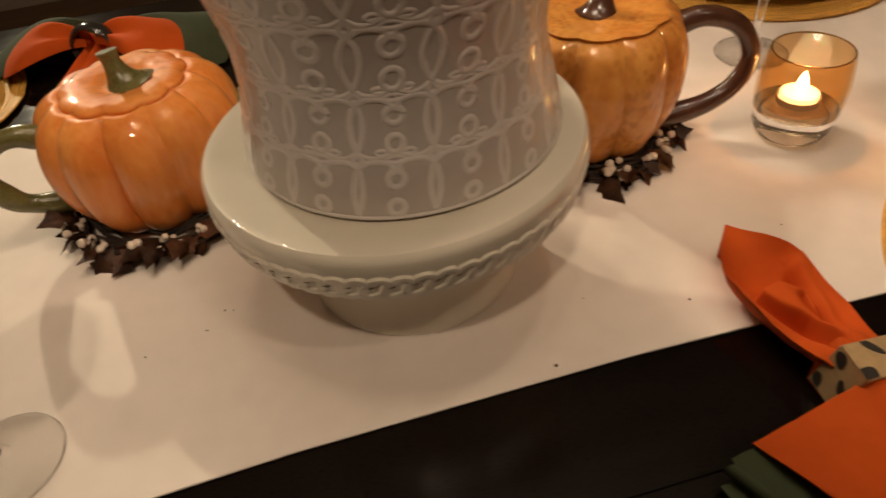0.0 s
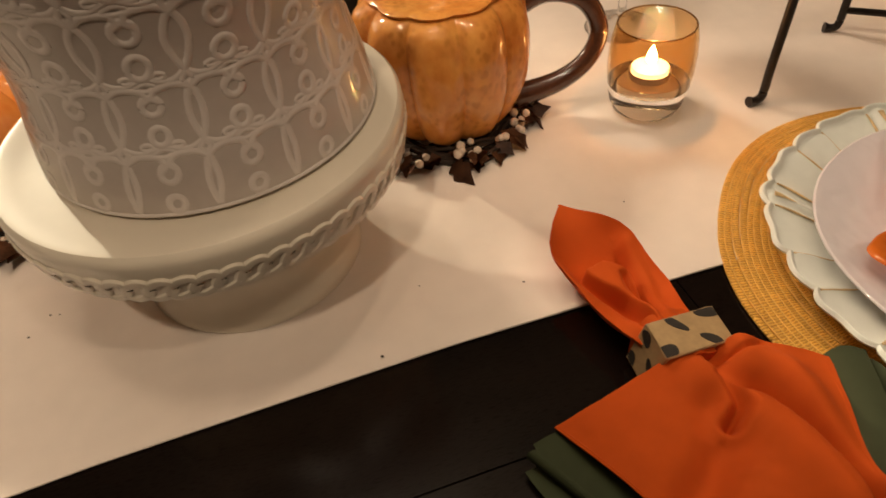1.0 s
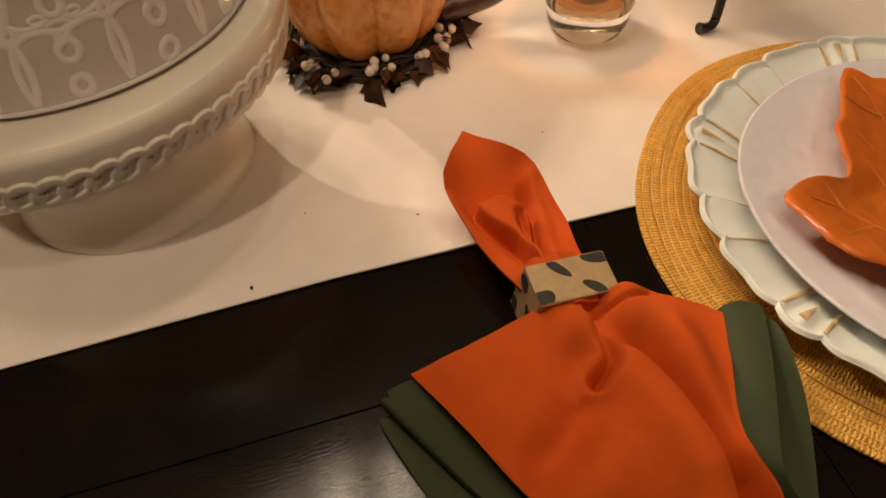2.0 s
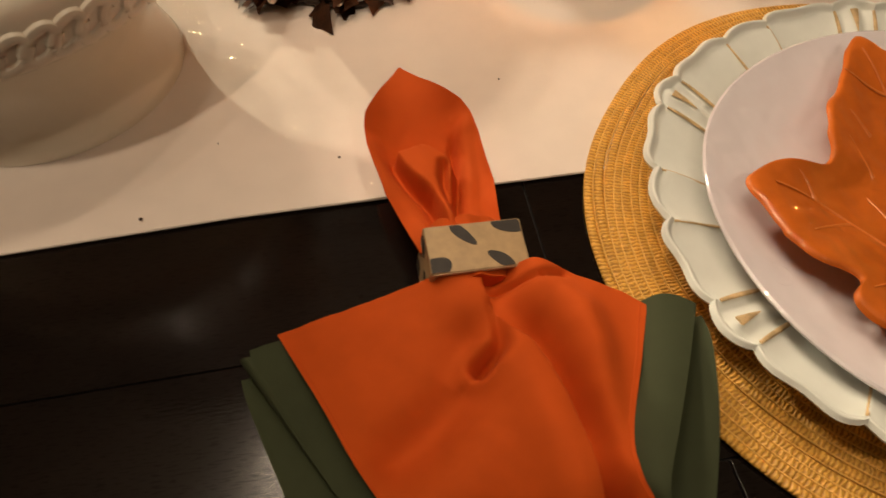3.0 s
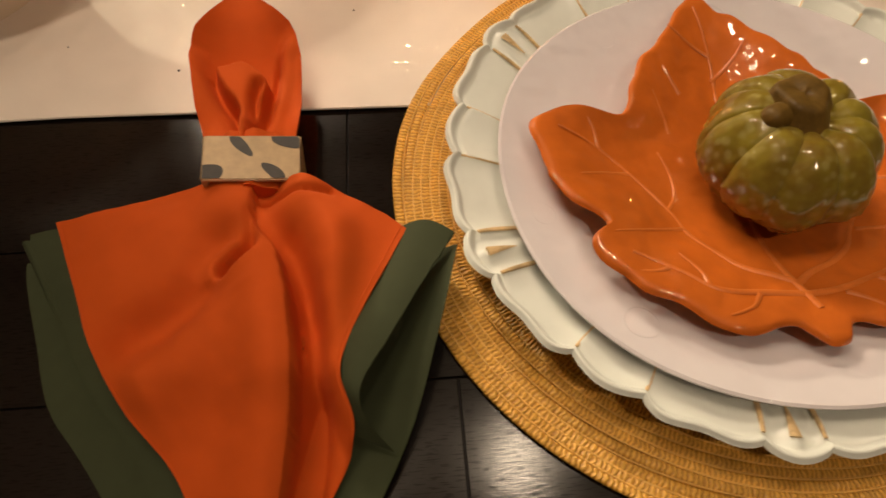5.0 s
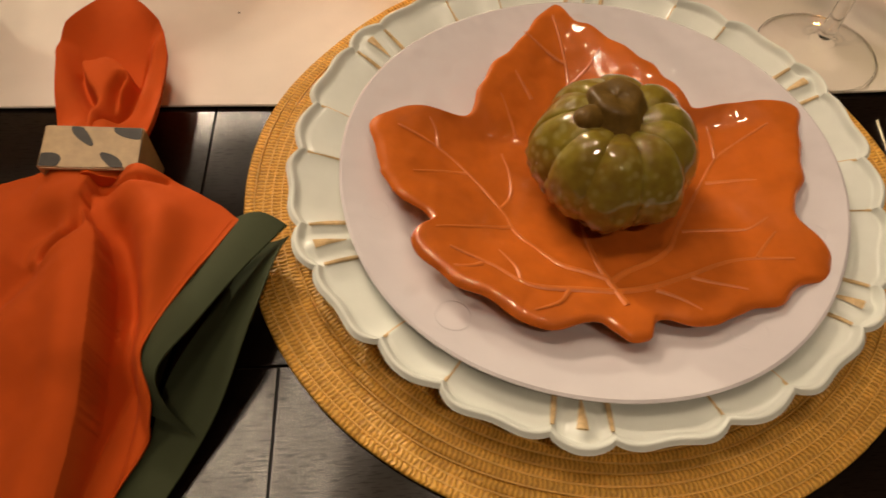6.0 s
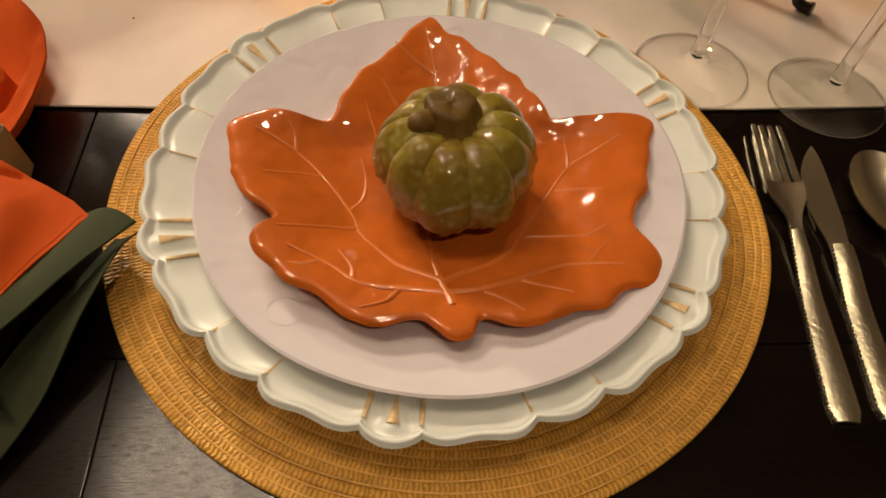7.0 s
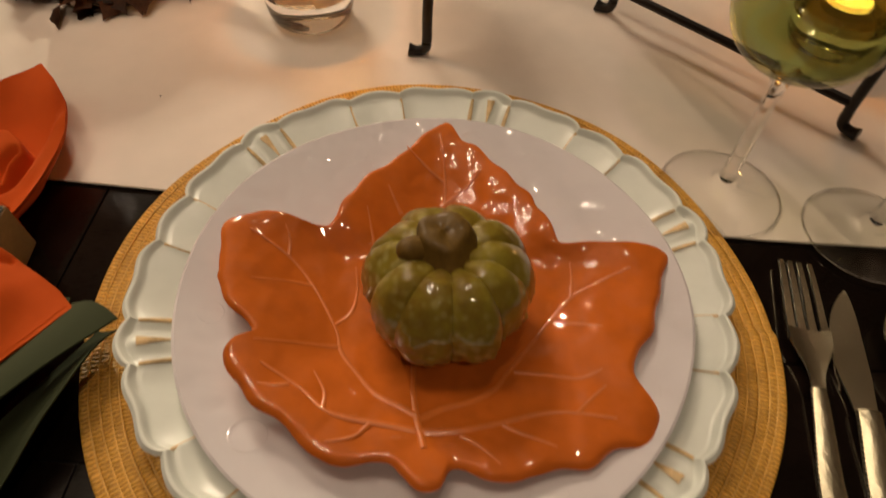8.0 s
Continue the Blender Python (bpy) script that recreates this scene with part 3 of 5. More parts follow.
LEAF_EDGE = leaf_curve()
LEAF_ANGLE = np.array([math.atan2(p[1], p[0]) for p in LEAF_EDGE])
LEAF_REACH = np.array([math.hypot(p[0], p[1]) for p in LEAF_EDGE])


# the reach again, evened out, so that the dish curves without creases
LEAF_A = np.linspace(-math.pi, math.pi, 361)
LEAF_R = np.array([np.average(LEAF_REACH, weights=np.exp(-(np.angle(np.exp(1j * (LEAF_ANGLE - a))) / 0.16) ** 2)) for a in LEAF_A])


def leaf_height(x, y):
    """The dish's upper side over its own base."""
    r, a = math.hypot(x, y), math.atan2(y, x)
    reach = float(np.interp(a, LEAF_A, LEAF_R))
    s = min(1.0, r / reach)
    cup = smooth(0.030, 0.120, r)
    return 0.0052 + 0.0040 * cup + 0.0130 * smooth(0.45, 1.0, s) + 0.0032 * s ** 2 * (-x * 1.3 + y * 1.1) / 0.1


def leaf_dish(m):
    dish = thing("leaf_dish", m, "glossy orange ceramic maple leaf dish", "leaf dish")
    bm = bmesh.new()
    n = len(LEAF_EDGE)
    top, low = [], []
    for s in (0.12, 0.25, 0.38, 0.5, 0.6, 0.7, 0.78, 0.85, 0.91, 0.945, 0.965, 0.98, 0.99, 0.997, 1.0):
        row, under = [], []
        for p in LEAF_EDGE:
            x, y = p * s
            z = leaf_height(x, y)
            ripple = 0.0009 * noise.noise(Vector((x * 42, y * 42, 3.0)))
            row.append(bm.verts.new((x, y, z + ripple - 0.0026 * max(0.0, (s - 0.955) / 0.045) ** 2.6)))
            under.append(bm.verts.new((x * 0.985, y * 0.985, max(0.0, z - 0.0052) if s < 0.985 else z - 0.0042)))
        top.append(row)
        low.append(under)
    for rows in (top, low):
        bm.faces.new(rows[0])
        grid_faces(bm, rows, wrap_u=True)
    for k in range(n):
        j = (k + 1) % n
        bm.faces.new((top[-1][k], top[-1][j], low[-1][j], low[-1][k]))
    part("bowl", bm, ORANGE_GLAZE, dish, angle=75)
    ribs = [
        [(-0.001, -0.095), (-0.005, -0.081), (-0.009, -0.059), (-0.010, -0.02), (-0.005, 0.03), (-0.002, 0.059), (-0.004, 0.079), (-0.008, 0.099)],
        [(-0.005, -0.079), (-0.015, -0.074), (-0.026, -0.069), (-0.036, -0.059), (-0.046, -0.047), (-0.051, -0.034), (-0.066, -0.011), (-0.082, 0.004), (-0.103, 0.013)],
        [(-0.005, -0.081), (0.005, -0.074), (0.019, -0.068), (0.031, -0.059), (0.039, -0.046), (0.058, -0.019), (0.070, -0.003), (0.083, 0.005), (0.101, 0.014)],
        [(-0.005, -0.087), (-0.025, -0.085), (-0.038, -0.084), (-0.048, -0.081), (-0.060, -0.072), (-0.080, -0.062)],
        [(-0.004, -0.087), (0.013, -0.085), (0.033, -0.079), (0.050, -0.073), (0.064, -0.071), (0.086, -0.073)],
    ]
    left_twigs = [
        [(-0.052, -0.032), (-0.045, -0.022), (-0.044, -0.008), (-0.047, 0.007)],
        [(-0.068, -0.010), (-0.080, -0.012), (-0.096, -0.016)],
        [(-0.082, 0.004), (-0.083, 0.014), (-0.086, 0.020)],
        [(-0.047, -0.044), (-0.060, -0.046), (-0.086, -0.051)],
        [(-0.048, -0.081), (-0.049, -0.072), (-0.056, -0.061)],
        [(-0.065, -0.071), (-0.071, -0.073), (-0.079, -0.073)],
        [(-0.026, -0.086), (-0.032, -0.093), (-0.044, -0.097)],
        [(-0.003, 0.070), (-0.017, 0.078), (-0.027, 0.085)],
        [(-0.026, 0.044), (-0.035, 0.058)],
        [(-0.038, 0.018), (-0.045, 0.041)],
    ]
    right_twigs = [
        [(0.070, -0.003), (0.071, 0.009), (0.070, 0.019)],
        [(0.060, -0.019), (0.075, -0.021), (0.084, -0.023)],
        [(0.040, -0.049), (0.057, -0.050), (0.071, -0.052), (0.082, -0.047)],
        [(0.069, -0.071), (0.075, -0.064), (0.083, -0.056)],
        [(0.034, -0.080), (0.043, -0.084), (0.058, -0.089)],
        [(0.015, -0.087), (0.024, -0.092), (0.033, -0.099)],
        [(-0.004, 0.055), (0.010, 0.066), (0.018, 0.076)],
    ]
    veins = [(p, 0.0012) for p in ribs] + [(p, 0.0009) for p in left_twigs + right_twigs]
    for pts, r in veins:
        path = [(p[0], p[1], leaf_height(p[0], p[1]) + 0.0001) for p in spline(pts, 7)]
        part("vein", tube(path, lambda t, r=r: 1.5 * r * (1.0 - 0.65 * t), 8, flat=0.36), ORANGE_VEIN, dish)
    return dish


# ---- gourds and pumpkin pots ----


def ribbed(profile, ribs, depth, n=180, phase=0.0, lump=0.0, power=0.8):
    """A body turned round z with soft vertical ribs."""
    def shape(a, r, z, i):
        c = abs(math.sin((a + phase) * ribs / 2))
        k = 1 - depth * (1 - c ** power)
        k += lump * noise.noise(Vector((math.cos(a) * 2.3, math.sin(a) * 2.3, z * 20)))
        return r * k, z
    return lathe(profile, n, shape)


def green_gourd(m):
    gourd = thing("ceramic_gourd", m, "small glossy olive green ceramic pumpkin with brown stem", "ceramic pumpkin")
    prof = spline([(0.004, 0.0), (0.022, 0.0006), (0.034, 0.006), (0.0415, 0.0165), (0.0425, 0.026), (0.0385, 0.037), (0.0305, 0.0455), (0.021, 0.0490), (0.012, 0.0465), (0.002, 0.043)], 6)

    def shape(a, r, z, i):
        c = abs(math.sin((a + 0.2) * 5 + 0.25 * math.sin(2 * a)))
        k = 1 - 0.070 * (1 - c ** 0.40)
        k += 0.09 * noise.noise(Vector((math.cos(a) * 2.3, math.sin(a) * 2.3, z * 20)))
        k += 0.040 * noise.noise(Vector((math.cos(a) * 9, math.sin(a) * 9, z * 210))) * (1 - smooth(0.018, 0.034, z))
        return r * k, z - 0.0018 * (1 - c ** 0.6) * smooth(0.034, 0.046, z)
    part("body", lathe(prof, 300, shape), GREEN_GLAZE, gourd)
    cone = spline([(0.0215, -0.0030), (0.0172, -0.0005), (0.0150, 0.0022), (0.0134, 0.0052), (0.0122, 0.0078), (0.0102, 0.0091), (0.0060, 0.0092), (0.0010, 0.0086)], 4) + [(0, 0.0086)]
    bm = lathe(cone, 64, lambda a, r, z, i: (r * (1 + 0.05 * math.sin(5 * a + 1) + 0.05 * math.sin(3 * a)), z + 0.0008 * math.sin(2 * a)))
    for v in bm.verts:
        v.co.x -= 0.18 * max(0.0, v.co.z)
        v.co.y += 0.25 * max(0.0, v.co.z)
    stub = part("stem", bm, BROWN_GLAZE, gourd, "brown glazed stem", angle=80)
    stub.matrix_basis = pose(-0.002, 0.006, 0.0440)
    path = spline([(-0.0110, 0.002, 0.0440), (-0.0160, 0.000, 0.0462), (-0.0205, -0.002, 0.0470), (-0.0245, -0.003, 0.0465)], 6)
    part("stem_tip", tube(path, lambda t: (0.0070 - 0.0016 * t) * math.sqrt(max(0.03, 1 - (max(0.0, t - 0.6) / 0.4) ** 2)), 16), BROWN_GLAZE, gourd, angle=80)
    return gourd


def pumpkin_teapot(m):
    pot = thing("pumpkin_teapot", m, "glossy orange pumpkin teapot with green stem lid on a berry wreath", "teapot")
    prof = spline([(0.004, 0.006), (0.052, 0.006), (0.074, 0.010), (0.088, 0.030), (0.0945, 0.058), (0.093, 0.086), (0.083, 0.107), (0.066, 0.1185), (0.056, 0.1175)], 6)
    part("body", ribbed(prof, 11, 0.12, 260, 0.15, 0.04, 0.6), PUMPKIN, pot)
    lid = [(0.0556, 0.1160), (0.0570, 0.1190), (0.054, 0.1220), (0.046, 0.1235), (0.030, 0.1220), (0.018, 0.1185), (0.006, 0.1180), (0, 0.1180)]
    lid_part = part("lid", ribbed(spline(lid[:-1], 4), 11, 0.08, 180, 0.15, 0.02), PUMPKIN, pot, "ribbed orange lid")
    stem = spline([(0.003, 0.0, 0.116), (0.001, 0.001, 0.124), (-0.001, 0.003, 0.135), (-0.002, 0.005, 0.146)], 6)

    def girth(t):
        return 0.019 * (1 - t) ** 3 + 0.0078 + 0.002 * smooth(0.7, 1, t)
    part("stem", tube(stem, girth, 12), STEM_GREEN, lid_part, "mossy green stem knob")
    loop = spline([(-0.080, -0.008, 0.092), (-0.102, -0.010, 0.100), (-0.130, -0.012, 0.094), (-0.140, -0.014, 0.070), (-0.128, -0.014, 0.044), (-0.104, -0.012, 0.032), (-0.078, -0.008, 0.026)], 8)
    part("handle", tube(loop, lambda t: 0.0098 + 0.0012 * math.sin(t * 23), 12), STEM_GREEN, pot, "twisted green vine handle")
    spout = spline([(0.078, 0.006, 0.060), (0.104, 0.010, 0.074), (0.122, 0.012, 0.098), (0.136, 0.014, 0.116)], 7)
    part("spout", tube(spout, lambda t: 0.016 - 0.007 * t, 12), STEM_GREEN, pot, "green vine spout")
    return pot


def pumpkin_pitcher(m):
    jug = thing("pumpkin_pitcher", m, "amber speckled pumpkin pitcher with chocolate brown handle", "pitcher")
    prof = spline([(0.004, 0.012), (0.040, 0.010), (0.057, 0.014), (0.069, 0.034), (0.0775, 0.064), (0.0790, 0.096), (0.073, 0.120), (0.061, 0.130), (0.054, 0.128), (0.050, 0.118)], 6)
    part("body", ribbed(prof, 10, 0.12, 260, 0.25, 0.04, 0.6), PUMPKIN_TAN, jug)
    part("rim", ribbed([(0.050, 0.121), (0.058, 0.1305), (0.060, 0.1335), (0.056, 0.1352), (0.044, 0.1335), (0.020, 0.132), (0.004, 0.132)], 10, 0.07, 160, 0.25), PUMPKIN_TAN, jug)
    stem = spline([(0.0, 0.0, 0.129), (0.002, 0.001, 0.139), (0.004, 0.003, 0.151), (0.004, 0.006, 0.161)], 6)
    part("stem", tube(stem, lambda t: 0.014 * (1 - t) ** 3 + 0.007, 12), STEM_BROWN, jug)
    loop = spline([(0.066, 0.004, 0.104), (0.094, 0.002, 0.113), (0.126, -0.002, 0.103), (0.142, -0.006, 0.076), (0.133, -0.010, 0.050), (0.106, -0.012, 0.032), (0.062, -0.012, 0.022)], 8)
    part("handle", tube(loop, lambda t: 0.0085 + 0.004 * abs(2 * t - 1) ** 3, 14), STEM_BROWN, jug, "chocolate brown loop handle")
    return jug


# ---- berry wreaths under the pumpkins ----


def wreath(m, radius, seed, berries, leaves):
    ring = thing("berry_wreath", m, "dark twig wreath with dry leaves and white berries", "wreath", "berry wreaths")
    rnd = random.Random(seed)
    for k in range(14):
        ph, dr, z0 = rnd.random() * 6, rnd.uniform(-0.016, 0.012), rnd.uniform(0.003, 0.012)
        path = [((radius + dr + 0.004 * math.sin(5 * a + ph)) * math.cos(a), (radius + dr + 0.004 * math.sin(5 * a + ph)) * math.sin(a), z0 + 0.003 * math.sin(7 * a + 2 * ph)) for a in np.linspace(0, 2 * math.pi, 90, endpoint=False)]
        part("twig", tube(path, 0.0017, 6, closed=True), TWIG, ring)
    bm = bmesh.new()
    outline = [(0, 0), (0.004, 0.003), (0.009, 0.0075), (0.012, 0.005), (0.017, 0.0085), (0.021, 0.004), (0.028, 0)]
    up = [bm.verts.new((x, y, 0.003 * math.sin(x * 160) + 0.25 * y)) for x, y in outline]
    down = [up[0]] + [bm.verts.new((x, -y, 0.003 * math.sin(x * 160) + 0.25 * y)) for x, y in outline[1:-1]] + [up[-1]]
    mid = [up[0]] + [bm.verts.new((x, 0, 0.003 * math.sin(x * 160) - 0.0006)) for x, _ in outline[1:-1]] + [up[-1]]
    for a, b in ((up, mid), (mid, down)):
        for i in range(len(outline) - 1):
            corners = []
            for v in (a[i], a[i + 1], b[i + 1], b[i]):
                if v not in corners:
                    corners.append(v)
            bm.faces.new(corners)
    bmesh.ops.solidify(bm, geom=list(bm.faces), thickness=0.0005)
    first = part("leaf", bm, DRY_LEAF, ring)
    for k in range(leaves):
        a = 2 * math.pi * (k + rnd.random()) / leaves
        r = radius + rnd.uniform(-0.004, 0.010)
        m2 = pose(r * math.cos(a), r * math.sin(a), rnd.uniform(0.003, 0.015), rnd.uniform(-50, 50), rnd.uniform(-25, 35), math.degrees(a) + rnd.uniform(-60, 60)) @ Matrix.Scale(rnd.uniform(0.6, 1.4), 4)
        if k == 0:
            first.matrix_basis = m2
        else:
            shared("leaf", first.data, m2, ring)
    seed_mesh = part("berry", ball((0, 0, 0), 0.0036, u=8, v=6), BERRY, ring)
    n = 0
    for k in range(berries):
        a = 2 * math.pi * (k + 0.6 * rnd.random()) / berries
        for q in range(rnd.choice((3, 4, 5))):
            r = radius + rnd.uniform(0.004, 0.018)
            m2 = pose(r * math.cos(a) + rnd.uniform(-0.005, 0.005), r * math.sin(a) + rnd.uniform(-0.005, 0.005), rnd.uniform(0.009, 0.019)) @ Matrix.Scale(rnd.uniform(0.75, 1.25), 4)
            if n == 0:
                seed_mesh.matrix_basis = m2
            else:
                shared("berry", seed_mesh.data, m2, ring)
            n += 1
    return ring

# ---- cake stand with rope band ----
STAND = (-0.504, 0.224)


def cake_stand(m):
    stand = thing("cake_stand", m, "cream ceramic pedestal cake stand with embossed rope band", "cake stand")
    prof = [(0, 0.12), (0.10, 0.1203), (0.122, 0.121), (0.130, 0.1225), (0.1345, 0.1225), (0.1372, 0.12), (0.1379, 0.1160), (0.1378, 0.1110), (0.1370, 0.1050), (0.1357, 0.0980), (0.1338, 0.0910), (0.1312, 0.0860), (0.1260, 0.0825), (0.1190, 0.0800), (0.111, 0.0755), (0.101, 0.0685), (0.092, 0.056), (0.085, 0.046), (0.081, 0.036), (0.080, 0.026), (0.082, 0.015), (0.0855, 0.007), (0.0875, 0.002), (0.0870, 0.0), (0.080, 0.0), (0.07, 0.018), (0, 0.02)]
    part("plate", lathe(prof, 160), CREAM, stand)
    n = 64
    loop = []
    for q in range(22):
        b = 2 * math.pi * q / 22
        loop.append((0.0078 * math.cos(b) + 0.0042 * math.sin(b), 0.0, 0.0082 * math.sin(b)))
    bm = tube(loop, 0.0033, 8, closed=True)
    for v in bm.verts:
        v.co.y *= 0.6
    first = part("rope_link", bm, CREAM, stand)
    for k in range(n):
        a = 2 * math.pi * k / n
        m2 = pose(0, 0, 0, 0, 0, math.degrees(a)) @ pose(0, -0.1352, 0.0980, 13, 0, 0)
        if k == 0:
            first.matrix_basis = m2
        else:
            shared("rope_link", first.data, m2, stand)
    part("bead_line", tube([(0.1192 * math.cos(a), 0.1192 * math.sin(a), 0.0802) for a in np.linspace(0, 2 * math.pi, 140, endpoint=False)], 0.0014, 8, closed=True), CREAM, stand)
    return stand


POT_WALL = [(0.104, 0.0), (0.1075, 0.003), (0.1075, 0.010), (0.1040, 0.030), (0.0995, 0.050), (0.0975, 0.068), (0.0985, 0.088), (0.1030, 0.112), (0.1115, 0.140), (0.1200, 0.165), (0.1250, 0.185)]
POT_CURVE = spline(POT_WALL, 5)


def pot_radius(z):
    zs, rs = [p[1] for p in POT_CURVE], [p[0] for p in POT_CURVE]
    return float(np.interp(z, zs, rs))


def lace_pot(m):
    pot = thing("stoneware_pot", m, "taupe stoneware pot with raised white loops on the cake stand", "ceramic pot")
    prof = [(0, 0.0)] + [tuple(p) for p in POT_CURVE] + [(0.1225, 0.187), (0.119, 0.183), (0.106, 0.14), (0.093, 0.09), (0.093, 0.05), (0.100, 0.012), (0, 0.010)]
    part("wall", lathe(prof, 160), TAUPE, pot)
    part("foot_line", tube([(0.1072 * math.cos(a), 0.1072 * math.sin(a), 0.0035) for a in np.linspace(0, 2 * math.pi, 150, endpoint=False)], 0.0016, 8, closed=True), TRAIL, pot)

    def line(points, w, closed=False, steps=7):
        path = []
        for a, z in spline(points, steps, closed):
            r, lean = pot_radius(z) + 0.0001, a + 1.05 * (z - 0.06)
            path.append((r * math.cos(lean), r * math.sin(lean), z))
        return path, w, closed
    lines = []
    cols, rows_z = 15, (0.001, 0.039, 0.075, 0.1155, 0.160)
    step = 2 * math.pi / cols
    for c in range(cols):
        b = c * step
        e = b + step / 2
        for row, (z0, z1) in enumerate(zip(rows_z, rows_z[1:])):
            h = z1 - z0
            wide, r = (0.026, 0.036, 0.054, 0.056)[row], (0.0046, 0.0047, 0.0056, 0.0058)[row]
            q = 0.8 * r / pot_radius(z1)
            low = max(z0 + 0.13 * h, 0.005)
            for s in (-1, 1):
                mid = b + s * step / 2
                # one side of a pointed oval, and its crossing into the next
                lines.append(line([(b, low), (b + s * 0.65 * wide, z0 + 0.30 * h), (b + s * wide, z0 + 0.52 * h), (b + s * 0.70 * wide, z0 + 0.74 * h), (b, z0 + 0.90 * h), (b - s * 0.026, z1), (b, z1 + 0.12 * h)], 0.0013))
                # from the oval over a round shoulder down into the hanging loop
                lines.append(line([(b + s * 0.004, z0 + 0.88 * h), (b + s * 0.050, z0 + 0.965 * h), (b + s * 0.108, z0 + 0.985 * h), (mid - s * 0.035, z0 + 0.945 * h), (mid - s * 0.4 * q, z0 + 0.87 * h), (mid + s * q, z0 + 0.71 * h + 0.5 * r)], 0.0014))
                # the flat strand above the row's line, up to the standing loop
                if row > 0:
                    lines.append(line([(b + s * 0.004, z0 + 0.12 * h), (b + s * 0.055, z0 + 0.045 * h), (b + s * 0.115, z0 + 0.035 * h), (mid - s * 0.02, z0 + 0.10 * h)], 0.0011))
                    lines.append(line([(mid - s * 0.078 + 0.030 * math.cos(t), z0 + 0.11 * h + 0.0016 * math.sin(t)) for t in np.linspace(0, 2 * math.pi, 8, endpoint=False)], 0.0009, True, 3))
            for z, k in ((z0 + 0.71 * h, 1.0), (z0 + 0.25 * h, 0.94)):
                q = k * r / pot_radius(z)
                lines.append(line([(e + q * math.cos(t), z + 1.08 * k * r * math.sin(t)) for t in np.linspace(0, 2 * math.pi, 10, endpoint=False)], 0.0014, True, 3))
            # a small lozenge between the loops of two rows
            lines.append(line([(e - 0.052, z1), (e, z1 + 0.0022), (e + 0.052, z1), (e, z1 - 0.0022)], 0.0010, True, 5))
    bm = bmesh.new()
    for k, (path, w, closed) in enumerate(lines):
        wob = [Vector((0, 0, 0.0009 * noise.noise(Vector((p[0] * 55, p[1] * 55, p[2] * 55 + 0.1 * (k % 3)))))) for p in path]
        tube([Vector(p) + q for p, q in zip(path, wob)], 1.5 * w, 8, bm, closed)
    for v in bm.verts:
        r, base = math.hypot(v.co.x, v.co.y), pot_radius(v.co.z)
        k = (base + 0.27 * (r - base)) / r
        v.co.x, v.co.y = v.co.x * k, v.co.y * k
    part("raised_lace", bm, TRAIL, pot, "raised white looping lace pattern")
    return pot


# ---- votive candles ----


def votive(m):
    holder = thing("votive_candle", m, "lit tealight in an amber topped glass votive", "candle", "votive candles")
    base = [(0, 0.0), (0.026, 0.0), (0.0315, 0.004), (0.0345, 0.012), (0.0366, 0.024), (0.0372, 0.0285), (0, 0.0285)]
    part("glass_base", lathe(base, 64), CLEAR, holder, "thick clear glass base")
    wall = [(0.0372, 0.0290), (0.0386, 0.042), (0.0386, 0.058), (0.0372, 0.072), (0.0345, 0.0835), (0.0333, 0.0845), (0.0322, 0.0835), (0.0346, 0.072), (0.0360, 0.058), (0.0360, 0.042), (0.0335, 0.034), (0, 0.0325), (0, 0.0290)]
    part("amber_cup", lathe(wall, 64), AMBER_GLASS, holder, "amber tinted glass cup")
    part("tealight_cup", lathe([(0, 0.0330), (0.0188, 0.0330), (0.0190, 0.0395), (0.0184, 0.0395), (0.0182, 0.0345), (0, 0.0345)], 40), TIN, holder)
    part("wax", lathe([(0, 0.0347), (0.0165, 0.0347), (0.0165, 0.0425), (0.010, 0.0420), (0, 0.0418)], 40), GLOW_WAX, holder)
    part("wick", tube([(0, 0, 0.0432), (0.0005, 0, 0.047), (0.0012, 0, 0.0495)], 0.0006, 6), TWIG, holder)
    part("flame", lathe([(0, 0.0440), (0.0036, 0.0465), (0.0050, 0.0500), (0.0042, 0.0550), (0.0018, 0.0605), (0, 0.0640)], 16), FLAME, holder)
    part("rim", tube([(0.0334 * math.cos(a), 0.0334 * math.sin(a), 0.0845) for a in np.linspace(0, 2 * math.pi, 72, endpoint=False)], 0.0007, 8, closed=True), AMBER_RIM, holder)
    return holder


# ---- wine glasses ----


